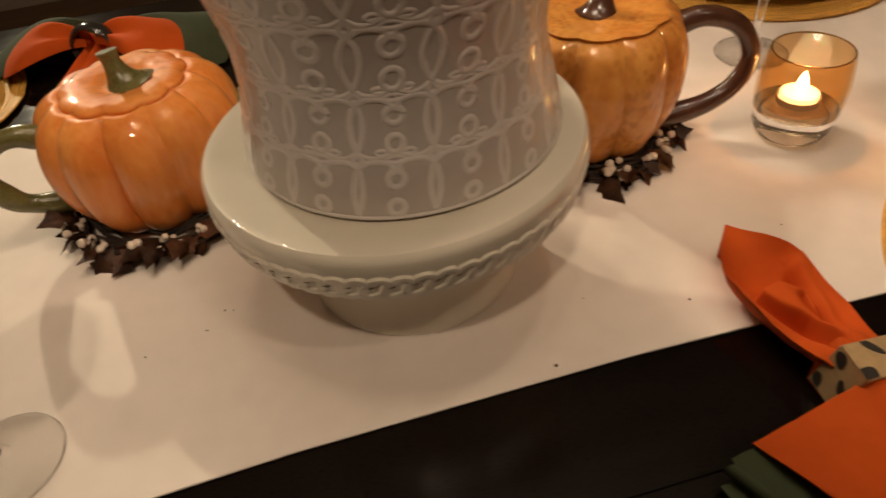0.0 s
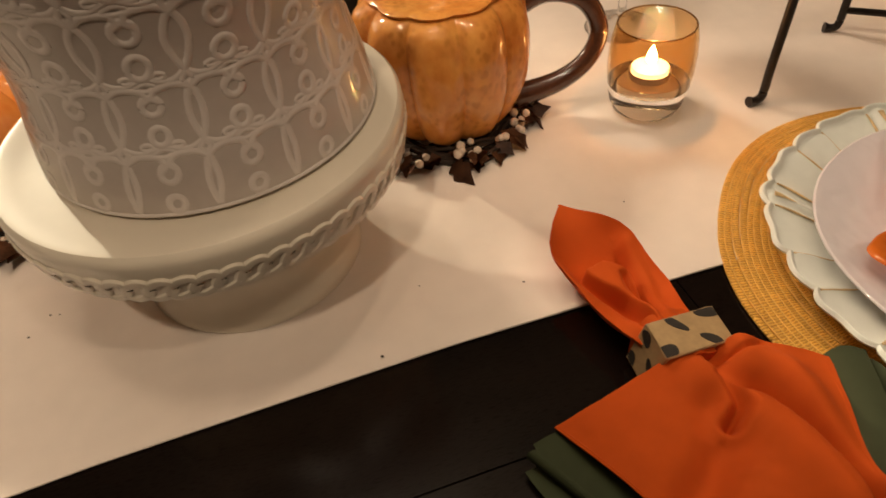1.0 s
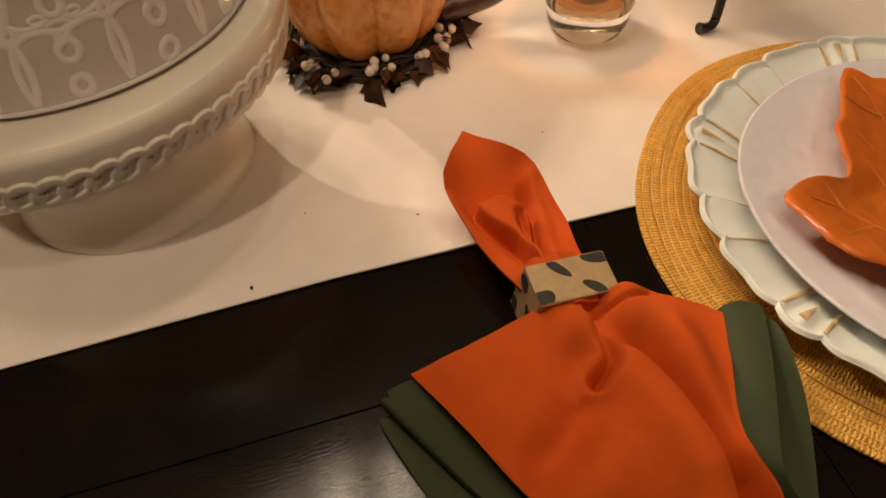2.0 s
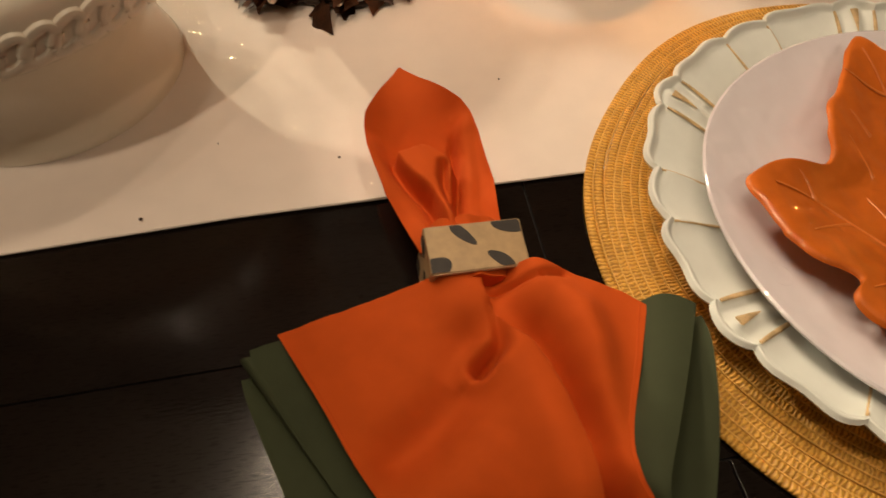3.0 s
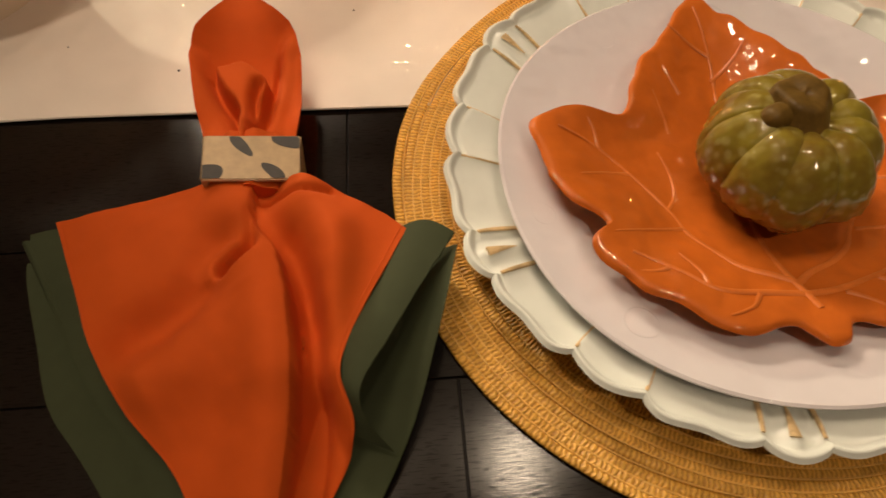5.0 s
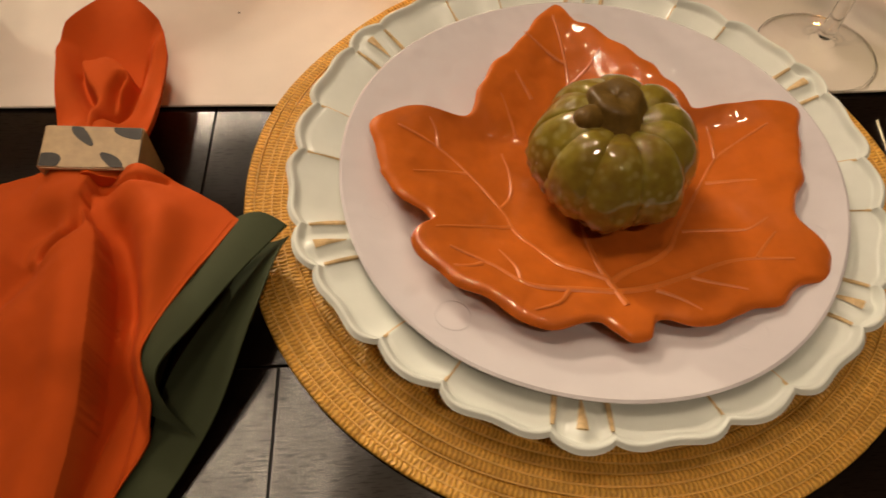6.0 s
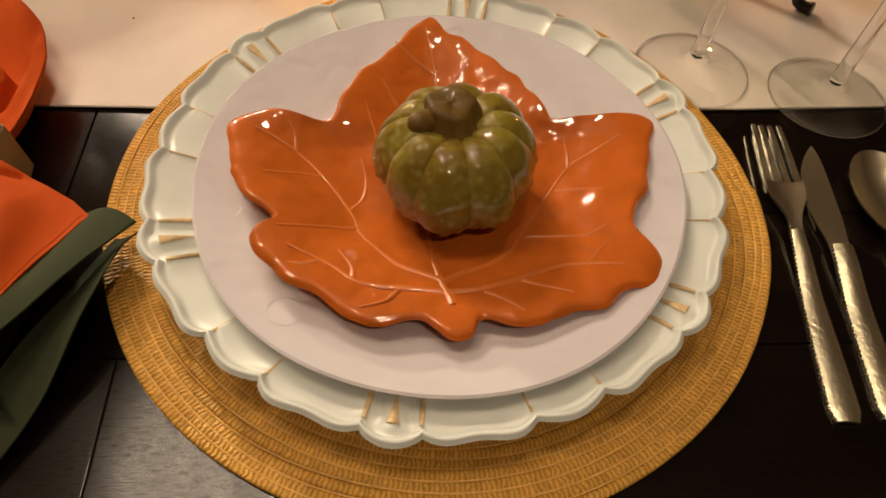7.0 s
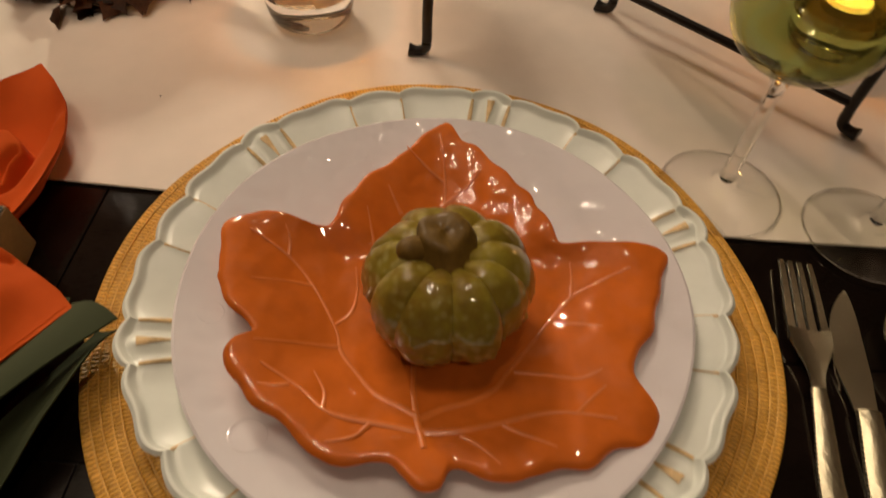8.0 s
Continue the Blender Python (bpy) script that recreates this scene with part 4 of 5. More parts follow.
def wine_glass(m, bowl_mat, label, bowl_z=0.098, bowl_r=0.043):
    g = thing("wine_glass", m, label, "wine glass", "wine glasses")
    foot = [(0, 0.0), (0.0385, 0.0), (0.0396, 0.0009), (0.0388, 0.0020), (0.028, 0.0032), (0.014, 0.0052), (0.0085, 0.0085), (0.0090, 0.0115), (0.0062, 0.0150)]
    stem = [(0.0048, 0.020), (0.0043, 0.045), (0.0041, 0.075), (0.0052, bowl_z - 0.008), (0.0085, bowl_z - 0.0005), (0, bowl_z)]
    part("foot", lathe(foot[:7], 64), THIN_CLEAR, g, "clear glass foot")
    collar = part("collar", lathe(foot[6:], 40), THIN_CLEAR, g)
    shaft = part("stem", lathe([(0, 0.0125), (0.0040, 0.0130), (0.0054, 0.0155)] + stem, 40), CLEAR, g, "clear glass stem")
    collar.visible_shadow = shaft.visible_shadow = False
    part("foot_rim", tube([(0.0388 * math.cos(a), 0.0388 * math.sin(a), 0.0011) for a in np.linspace(0, 2 * math.pi, 90, endpoint=False)], 0.0006, 8, closed=True), CLEAR, g)
    b = bowl_z + 0.0004
    outer = [(0.0085, b), (0.022, b + 0.005), (0.034, b + 0.014), (0.041, b + 0.028), (bowl_r, b + 0.045), (0.042, b + 0.066), (0.038, b + 0.088)]
    inner = [(0.0368, b + 0.088), (0.0407, b + 0.066), (bowl_r - 0.0014, b + 0.045), (0.0395, b + 0.029), (0.0325, b + 0.0165), (0.020, b + 0.0085), (0, b + 0.0060)]
    part("bowl", lathe([(0, b)] + spline(outer, 4) + spline(inner[:-1], 4) + [inner[-1]], 72), bowl_mat, g)
    return g


# ---- cutlery: along +y from the end of the handle ----


def handle_part(name, parent, y0, y1, w0, w1, thick, mat):
    def fn(u, v):
        w = lerp(w0, w1, v ** 1.5) * (1 - 0.25 * smooth(0.94, 1.0, 1 - v))
        x = (u - 0.5) * 2 * w
        return x, lerp(y0, y1, v), 0.0010 + thick * (1 - 0.55 * (2 * u - 1) ** 2) + 0.004 * smooth(0.55, 1.0, v)
    handle = part(name, sheet(fn, 10, 60, thick), mat, parent, "hammered handle", angle=60)
    edge = bmesh.new()
    count = int((y1 - y0) / 0.0026)
    for u in (0.0, 1.0):
        for i in range(count):
            x, y, z = fn(u, (i + 0.5) / count)
            ball((x, y, z - 0.0006), 0.0008, edge, 6, 4)
    part("beaded_edge", edge, CHAMPAGNE, handle)
    return handle


def fork(m):
    f = thing("fork", m, "champagne gold dinner fork with hammered handle", "fork")
    handle_part("handle", f, 0.0, 0.112, 0.0075, 0.0036, 0.0022, HAMMERED)

    def head_z(y):
        return 0.0062 + 0.0034 * math.sin((y - 0.112) / 0.085 * 2.6) - 0.0040 * smooth(0.112, 0.16, y) + 0.0012 * smooth(0.15, 0.2, y)

    def shoulder(u, v):
        y = lerp(0.112, 0.148, v)
        w = lerp(0.0036, 0.0114, smooth(0.1, 0.85, v))
        x = (u - 0.5) * 2 * w
        return x, y, head_z(y) + 0.002 * (2 * u - 1) ** 2 * v
    part("shoulder", sheet(shoulder, 14, 20, 0.0018), CHAMPAGNE, f)
    for k in range(4):
        c = (k - 1.5) * 0.0061

        def tine(u, v, c=c):
            y = lerp(0.1478, 0.197 - 0.001 * abs(c) / 0.01, v)
            w = lerp(0.0021, 0.0012, v)
            return c * (1 - 0.1 * v) + (u - 0.5) * 2 * w, y, head_z(y) + 0.002 * (c / 0.0128) ** 2
        part("tine", sheet(tine, 4, 16, 0.0017), CHAMPAGNE, f)
    return f


def knife(m):
    k = thing("knife", m, "champagne gold dinner knife with hammered handle", "knife")
    handle_part("handle", k, 0.0, 0.100, 0.0075, 0.0058, 0.0030, HAMMERED)

    def blade(u, v):
        y = lerp(0.100, 0.1785, v)
        tip = max(0.0, (v - 0.45) / 0.55)
        left = lerp(lerp(-0.0060, -0.0105, smooth(0.0, 0.35, v)), 0.0035, tip ** 2.4)
        right = lerp(0.0058, 0.0070, smooth(0.0, 0.3, v)) - 0.0030 * tip ** 5
        return lerp(left, right, u), y, 0.0042 - 0.0006 * (1 - u)
    part("blade", sheet(blade, 8, 40, 0.0014), CHAMPAGNE, k, "polished blade with fine teeth")
    bm = bmesh.new()
    for i in range(22):
        y = 0.112 + i * 0.0020
        ball((-0.0112 + 0.0004 * math.sin(i), y, 0.0029), 0.0008, bm, 6, 4)
    part("serration", bm, CHAMPAGNE, k)
    return k


def spoon(m):
    s = thing("spoon", m, "champagne gold soup spoon with hammered handle", "spoon")
    handle_part("handle", s, 0.0, 0.120, 0.0075, 0.0034, 0.0022, HAMMERED)

    def bowl(u, v):
        a = 2 * math.pi * u
        q = v
        x = 0.0200 * q * math.cos(a)
        y = 0.151 + 0.0335 * q * math.sin(a) * (1 - 0.10 * math.sin(a))
        return x, y, 0.0028 + 0.0082 * q ** 2.2
    bm = bmesh.new()
    top, low = [], []
    for j in range(11):
        v = max(0.04, j / 10)
        top.append([bm.verts.new(bowl(i / 48, v)) for i in range(48)])
        low.append([bm.verts.new(Vector(bowl(i / 48, v)) - Vector((0, 0, 0.0015))) for i in range(48)])
    for rows in (top, low):
        bm.faces.new(rows[0])
        grid_faces(bm, rows, wrap_u=True)
    for i in range(48):
        k = (i + 1) % 48
        bm.faces.new((top[-1][i], top[-1][k], low[-1][k], low[-1][i]))
    part("bowl", bm, CHAMPAGNE, s, "polished oval bowl")
    return s


# ---- wrought iron stand on the runner ----


def iron_stand(m):
    st = thing("iron_stand", m, "black wrought iron stand with curled feet on the runner", "iron stand")
    feet = {"a": (-0.026, 0.229, -0.014, 0.0), "b": (0.124, 0.306, -0.012, 0.006), "c": (0.278, 0.178, 0.010, -0.010)}
    for x, y, dx, dy in feet.values():
        path = spline([(x + dx, y + dy, 0.0072), (x + 0.5 * dx, y + 0.5 * dy, 0.0066), (x + 0.12 * dx, y + 0.12 * dy, 0.0085), (x, y, 0.016), (x, y, 0.040), (x + 0.002, y, 0.10), (x + 0.004, y, 0.18), (x + 0.006, y + 0.002, 0.27)], 7)
        part("leg", tube(path, lambda t: 0.0040 + 0.0012 * (1 - smooth(0.0, 0.12, t)), 10), IRON, st)
    b, c = feet["b"], feet["c"]
    part("rail", tube([(lerp(b[0], c[0], t), lerp(b[1], c[1], t), 0.026) for t in np.linspace(0, 1, 12)], 0.0036, 8), IRON, st)
    tops = [(f[0] + 0.006, f[1] + 0.002, 0.27) for f in feet.values()]
    cx, cy = sum(p[0] for p in tops) / 3, sum(p[1] for p in tops) / 3
    part("top_ring", tube([(cx + 0.06 * math.cos(a), cy + 0.06 * math.sin(a), 0.27) for a in np.linspace(0, 2 * math.pi, 60, endpoint=False)], 0.0036, 8, closed=True), IRON, st)
    # unseen disc, added on top to cast the soft shadow on the runner
    part("tray", lathe([(0, 0.2735), (0.098, 0.2735), (0.102, 0.2765), (0.098, 0.2775), (0, 0.2765)], 48, center=(cx, cy, 0)), IRON, st)
    for p in tops:
        d = Vector((p[0] - cx, p[1] - cy))
        d.normalize()
        part("arm", tube([p, (cx + 0.06 * d.x, cy + 0.06 * d.y, 0.27)], 0.0036, 8), IRON, st)
    return st

# ---- folded napkins: an orange square lined in olive, drawn through a ring ----
def near_line(x, y, points):
    """The signed distance to a bent line (left of its way is positive), and how far along it the nearest place lies, 0 to 1."""
    best, side, along, run = 1e9, 1.0, 0.0, 0.0
    total = sum(math.hypot(b[0] - a[0], b[1] - a[1]) for a, b in zip(points, points[1:]))
    for (ax, ay), (bx, by) in zip(points, points[1:]):
        dx, dy = bx - ax, by - ay
        size = math.hypot(dx, dy)
        t = min(1.0, max(0.0, ((x - ax) * dx + (y - ay) * dy) / size ** 2))
        d = math.hypot(x - ax - t * dx, y - ay - t * dy)
        if d < best:
            best, side, along = d, math.copysign(1.0, dx * (y - ay) - dy * (x - ax)), (run + t * size) / total
        run += size
    return best * side, along


def spline_at(points, v):
    n = len(points) - 1
    k = min(int(v * n), n - 1)
    t = v * n - k
    p = [np.array(points[min(max(i, 0), n)], float) for i in (k - 1, k, k + 1, k + 2)]
    return 0.5 * (2 * p[1] + (p[2] - p[0]) * t + (2 * p[0] - 5 * p[1] + 4 * p[2] - p[3]) * t * t + (3 * p[1] - p[0] - 3 * p[2] + p[3]) * t ** 3)


# the fan's two side edges with their heights, from the ring's side to the table's edge
FAN_LEFT = [(-0.0930, -0.0210, 0.027), (-0.0748, -0.0600, 0.031), (-0.0610, -0.0917, 0.030), (-0.0440, -0.1190, 0.026), (-0.0205, -0.1470, 0.020), (0.0000, -0.1900, 0.012)]
FAN_RIGHT = [(0.0785, -0.0370, 0.027), (0.0655, -0.0640, 0.031), (0.0515, -0.0930, 0.034), (0.0475, -0.1120, 0.034), (0.0520, -0.1340, 0.024), (0.0385, -0.1630, 0.016), (0.0200, -0.1960, 0.010)]
# where the overlapping fold ends, the hooked pocket beside it, the cross fold under it, and the soft hollow and swell of the broad side
FOLD = spline([(0.0040, -0.010), (0.0055, -0.0295), (0.0117, -0.043), (0.0183, -0.0518), (0.0232, -0.0671), (0.0268, -0.088), (0.0288, -0.1075), (0.0284, -0.1254), (0.024, -0.155), (0.016, -0.195)], 3)
POCKET = spline([(0.0052, -0.030), (0.0062, -0.0465), (0.0030, -0.0525), (-0.0050, -0.0578)], 3)
CROSS_FOLD = [(0.0296, -0.0985), (0.0374, -0.110), (0.0454, -0.1185), (0.0530, -0.1370)]
TOP_CREASE = [(0.0060, -0.0190), (0.0200, -0.0205), (0.0330, -0.0200), (0.0420, -0.0185)]
HOLLOW = [(-0.006, -0.046), (-0.014, -0.066), (-0.032, -0.081), (-0.055, -0.090)]
SWELL = [(-0.006, -0.064), (-0.006, -0.082), (-0.020, -0.104), (-0.040, -0.114)]


def fan_point(u, v):
    """The orange fan below the ring. u goes from the left edge to the right, v from the ring to the table's edge."""
    left, right = spline_at(FAN_LEFT, v), spline_at(FAN_RIGHT, v)
    x, y = lerp(left[0], right[0], u), lerp(left[1], right[1], u)
    rise = float(np.interp(u, [0, 0.173, 0.327, 0.42, 0.54, 0.57, 0.643, 0.715, 0.784, 0.871, 0.943, 1], [0, 0.0075, 0.0155, 0.0185, 0.0205, 0.0190, 0.0205, 0.0215, 0.0190, 0.0130, 0.0075, 0]))
    y += rise * max(0.0, 1 - 1.7 * v) ** 1.5
    inner = smooth(0.0, 0.16, min(u, 1 - u))
    z = lerp(left[2], right[2], u) + 0.003 * inner * (1 - v)
    # the gathered cloth is high at the ring and falls away from it
    z += 0.0070 * bell(math.hypot(x - 0.002, 0.9 * (y + 0.018)), 0.032)
    z -= 0.0065 * bell(math.hypot(x - 0.002, y + 0.008), 0.016)
    s, along = near_line(x, y, FOLD)
    deep = 0.25 + 0.75 * smooth(0.12, 0.42, along) * (1 - 0.45 * smooth(0.6, 0.95, along))
    if s < 0:
        z += (0.0045 + 0.0110 * deep) * bell(s + 0.008, 0.017) * inner
    else:
        z += (0.0045 + 0.0110 * deep) * bell(s + 0.008, 0.0054)
        z -= 0.0205 * deep * bell(s - 0.006, 0.0075)
        z += 0.0100 * bell(s - 0.027, 0.013) * smooth(-0.125, -0.095, y) * inner
    d, along = near_line(x, y, POCKET)
    z -= 0.0135 * bell(d, 0.0026 + 0.0016 * along) * (0.25 + 0.75 * smooth(0.2, 0.8, along))
    z += 0.0042 * bell(d + 0.0070, 0.0050) * smooth(0.1, 0.7, along) + 0.0030 * bell(d - 0.0062, 0.0042) * smooth(0.3, 1.0, along)
    d, along = near_line(x, y, CROSS_FOLD)
    if s > 0.002:
        z -= 0.0065 * smooth(-0.001, 0.008, -d) * smooth(0.002, 0.010, s) * bell(d + 0.006, 0.022)
        z += 0.0030 * bell(d - 0.005, 0.006)
    z -= 0.0040 * bell(near_line(x, y, TOP_CREASE)[0], 0.0017)
    if s < 0:
        z -= 0.0115 * bell(near_line(x, y, HOLLOW)[0], 0.0125) * inner
        z += 0.0052 * bell(near_line(x, y, SWELL)[0], 0.0150) * inner
    z += 0.0012 * noise.noise(Vector((x * 45, y * 45, 1.5))) + 0.0005 * noise.noise(Vector((x * 130, y * 130, 4.5)))
    return x, y, max(z, 0.0075)


POUCH_LEFT_FOLD = spline([(-0.030, 0.088), (-0.0255, 0.072), (-0.0200, 0.060), (-0.0110, 0.0450), (-0.0078, 0.020)], 3)
POUCH_RIGHT_FOLD = spline([(0.0085, 0.096), (0.0068, 0.078), (0.0058, 0.0620), (0.0025, 0.0440), (0.0005, 0.020)], 3)
POUCH_PIT = [(0.0000, 0.066), (-0.0020, 0.0560), (-0.0008, 0.042), (0.0004, 0.028)]


def tail_point(u, v):
    """The pointed pouch above the ring. v from the ring to the tip."""
    w = float(np.interp(v, [0, 0.15, 0.318, 0.583, 0.68, 0.742, 0.886, 1.0], [0.0215, 0.0245, 0.0290, 0.0315, 0.0302, 0.0275, 0.0140, 0.0006]))
    s = 2 * u - 1
    x, y = s * w - 0.014 * v, 0.008 + 0.132 * v
    # a hollow leaf-shaped back that turns up along both sides
    z = 0.012 + 0.016 * abs(s) ** 2.2 * smooth(0.05, 0.3, v) * (1 - smooth(0.70, 1.0, v)) + 0.025 * smooth(0.50, 1.05, v) + 0.020 * (1 - smooth(0.0, 0.30, v))
    # the front layer ends in a round lip between its two side folds
    dome = 0.0815 - 0.0125 * ((x + 0.011) / 0.016) ** 2 if x > -0.011 else 0.0815 - 0.0045 * ((x + 0.011) / 0.016) ** 2
    front = 1 - smooth(dome - 0.0025, dome + 0.0015, y)
    dl, _ = near_line(x, y, POUCH_LEFT_FOLD)
    dr, _ = near_line(x, y, POUCH_RIGHT_FOLD)
    between = smooth(-0.003, 0.004, dl) * smooth(-0.003, 0.003, -dr)
    z += front * between * (0.0165 + 0.004 * bell(x + 0.009, 0.009)) * smooth(0.0, 0.035, y)
    z += 0.0055 * bell(dl + 0.008, 0.007) * (1 - smooth(0.082, 0.098, y)) + 0.0075 * bell(dr - 0.007, 0.006) * (1 - smooth(0.088, 0.104, y))
    z -= 0.0060 * bell(dl, 0.0026) * front + 0.0060 * bell(dr, 0.0022) * (1 - smooth(0.085, 0.095, y))
    z -= 0.0075 * bell(near_line(x, y, POUCH_PIT)[0], 0.0026) * front
    return x, y, z + 0.0007 * noise.noise(Vector((x * 60, y * 60, 8.5)))


def layer(outer, inner, heights, curl, ripple=0.0):
    """A strip of lining between two edges. heights: (outer, inner) at the ring's end and at the table's end."""
    def fn(u, v):
        a, b = spline_at(outer, v), spline_at(inner, v)
        z0, z1 = lerp(heights[0][0], heights[1][0], v), lerp(heights[0][1], heights[1][1], v)
        z = lerp(z0, z1, smooth(0.0, 1.0, u)) + curl * bell(u, 0.16) + ripple * math.sin(9 * v + 4 * u) * (1 - u)
        return lerp(a[0], b[0], u), lerp(a[1], b[1], u), z + 0.0006 * noise.noise(Vector((a[0] * 50, a[1] * 50, u * 3)))
    return fn


def napkin(m, label):
    nap = thing("napkin", m, label, "napkin", "folded napkins")
    part("orange_fan", sheet(fan_point, 150, 150, 0.0012), CLOTH_ORANGE, nap, "orange cotton face", angle=75)
    # hems stitched along both side edges
    for u, name in ((0.012, "hem"), (0.985, "hem")):
        path = [Vector(fan_point(u, v)) + Vector((0, 0, 0.0001)) for v in np.linspace(0.02, 0.97, 110)]
        part(name, tube(path, 0.00035, 6, flat=0.6), CLOTH_ORANGE, nap)
    g1 = [(-0.1070, -0.0240), (-0.1045, -0.0345), (-0.0890, -0.0660), (-0.0655, -0.1060), (-0.0420, -0.1350), (-0.0080, -0.1980)]
    g2 = [(-0.1150, -0.0310), (-0.1120, -0.0440), (-0.1010, -0.0760), (-0.0885, -0.1080), (-0.0660, -0.1365), (-0.0160, -0.2050)]
    core = [(-0.060, -0.0180), (-0.050, -0.0480), (-0.035, -0.0800), (-0.020, -0.1080), (0.000, -0.1420), (0.012, -0.1900)]
    far = [(0.060, -0.0180), (0.060, -0.0480), (0.050, -0.0800), (0.045, -0.1080), (0.040, -0.1420), (0.020, -0.1900)]
    part("olive_lining", sheet(layer(g1, core, ((0.0235, 0.0200), (0.0100, 0.0065)), -0.0015, 0.0010), 40, 80, 0.0012), CLOTH_GREEN, nap, "olive green cotton lining", angle=75)
    part("olive_under_layer", sheet(layer(g2, far, ((0.0095, 0.0045), (0.0042, 0.0030)), -0.0030, 0.0008), 60, 80, 0.0012), CLOTH_GREEN, nap, "olive green cotton layer underneath", angle=75)
    def corner_roll(u, v):
        """The lining folded back over itself at the corner, open towards the table's edge."""
        a = lerp(-0.6, 3.6, u)
        r = 0.0050 - 0.0012 * v
        x, y = lerp(-0.1015, -0.0660, v), lerp(-0.0270, -0.0900, v)
        return x - 0.0070 - r * math.cos(a) * 0.8, y, 0.0165 - 0.007 * v + r * math.sin(a)
    part("olive_rolled_edge", sheet(corner_roll, 24, 50, 0.0010), CLOTH_GREEN, nap, "olive green rolled edge", angle=80)

    # the lining beside the right edge: a strip that stands up, and a lower layer that rises to its own free edge
    def strip(u, v):
        inner = spline_at([(0.0760, -0.0340, 0.0250), (0.0640, -0.0640, 0.0285), (0.0500, -0.0930, 0.0315), (0.0455, -0.1120, 0.0310), (0.0480, -0.1240, 0.0260), (0.0500, -0.1330, 0.0190)], v)
        outer = spline_at([(0.1020, -0.0400, 0.0255), (0.0850, -0.0690, 0.0330), (0.0680, -0.0980, 0.0360), (0.0560, -0.1190, 0.0370), (0.0580, -0.1310, 0.0270), (0.0680, -0.1410, 0.0140)], v)
        swell = 0.0030 * math.sin(math.pi * u) * (1 - 0.6 * v)
        return lerp(inner[0], outer[0], u), lerp(inner[1], outer[1], u) + 0.0035 * math.sin(math.pi * u) * (1 - smooth(0.0, 0.3, v)), lerp(inner[2], outer[2], u ** 0.8) + swell
    part("olive_flap", sheet(strip, 26, 90, 0.0012), CLOTH_GREEN, nap, "olive green turned edge", angle=75)

    def lower(u, v):
        inner = spline_at([(0.0860, -0.0400, 0.0100), (0.0640, -0.0800, 0.0080), (0.0500, -0.1120, 0.0080), (0.0440, -0.1480, 0.0080), (0.0160, -0.2050, 0.0060)], v)
        outer = spline_at([(0.1030, -0.0450, 0.0230), (0.0985, -0.0640, 0.0300), (0.0900, -0.0930, 0.0280), (0.0760, -0.1310, 0.0130), (0.0560, -0.1680, 0.0080), (0.0260, -0.2150, 0.0050)], v)
        return lerp(inner[0], outer[0], u), lerp(inner[1], outer[1], u), lerp(inner[2], outer[2], u ** 1.4) + 0.0008 * math.sin(14 * v) * u
    part("olive_flap", sheet(lower, 26, 90, 0.0012), CLOTH_GREEN, nap, "olive green turned edge", angle=75)
    part("pouch", sheet(tail_point, 100, 130, 0.0012), CLOTH_ORANGE, nap, "pointed orange pouch above the ring", angle=75)

    def back(u, v):
        x, y, z = tail_point(u, v)
        s = 2 * u - 1
        return x * 0.985, y, 0.003 + (z - 0.0045) * abs(s) ** 1.6 * 0.97
    part("pouch_back", sheet(back, 40, 60, 0.001), CLOTH_ORANGE, nap)

    def middle(u, v):
        s = 2 * u - 1
        return s * 0.0190, lerp(-0.014, 0.022, v), 0.0390 - 0.010 * abs(s) ** 3 + 0.0012 * math.sin(s * 9)
    part("gathered_middle", sheet(middle, 30, 8, 0.030), CLOTH_ORANGE, nap)
    return nap


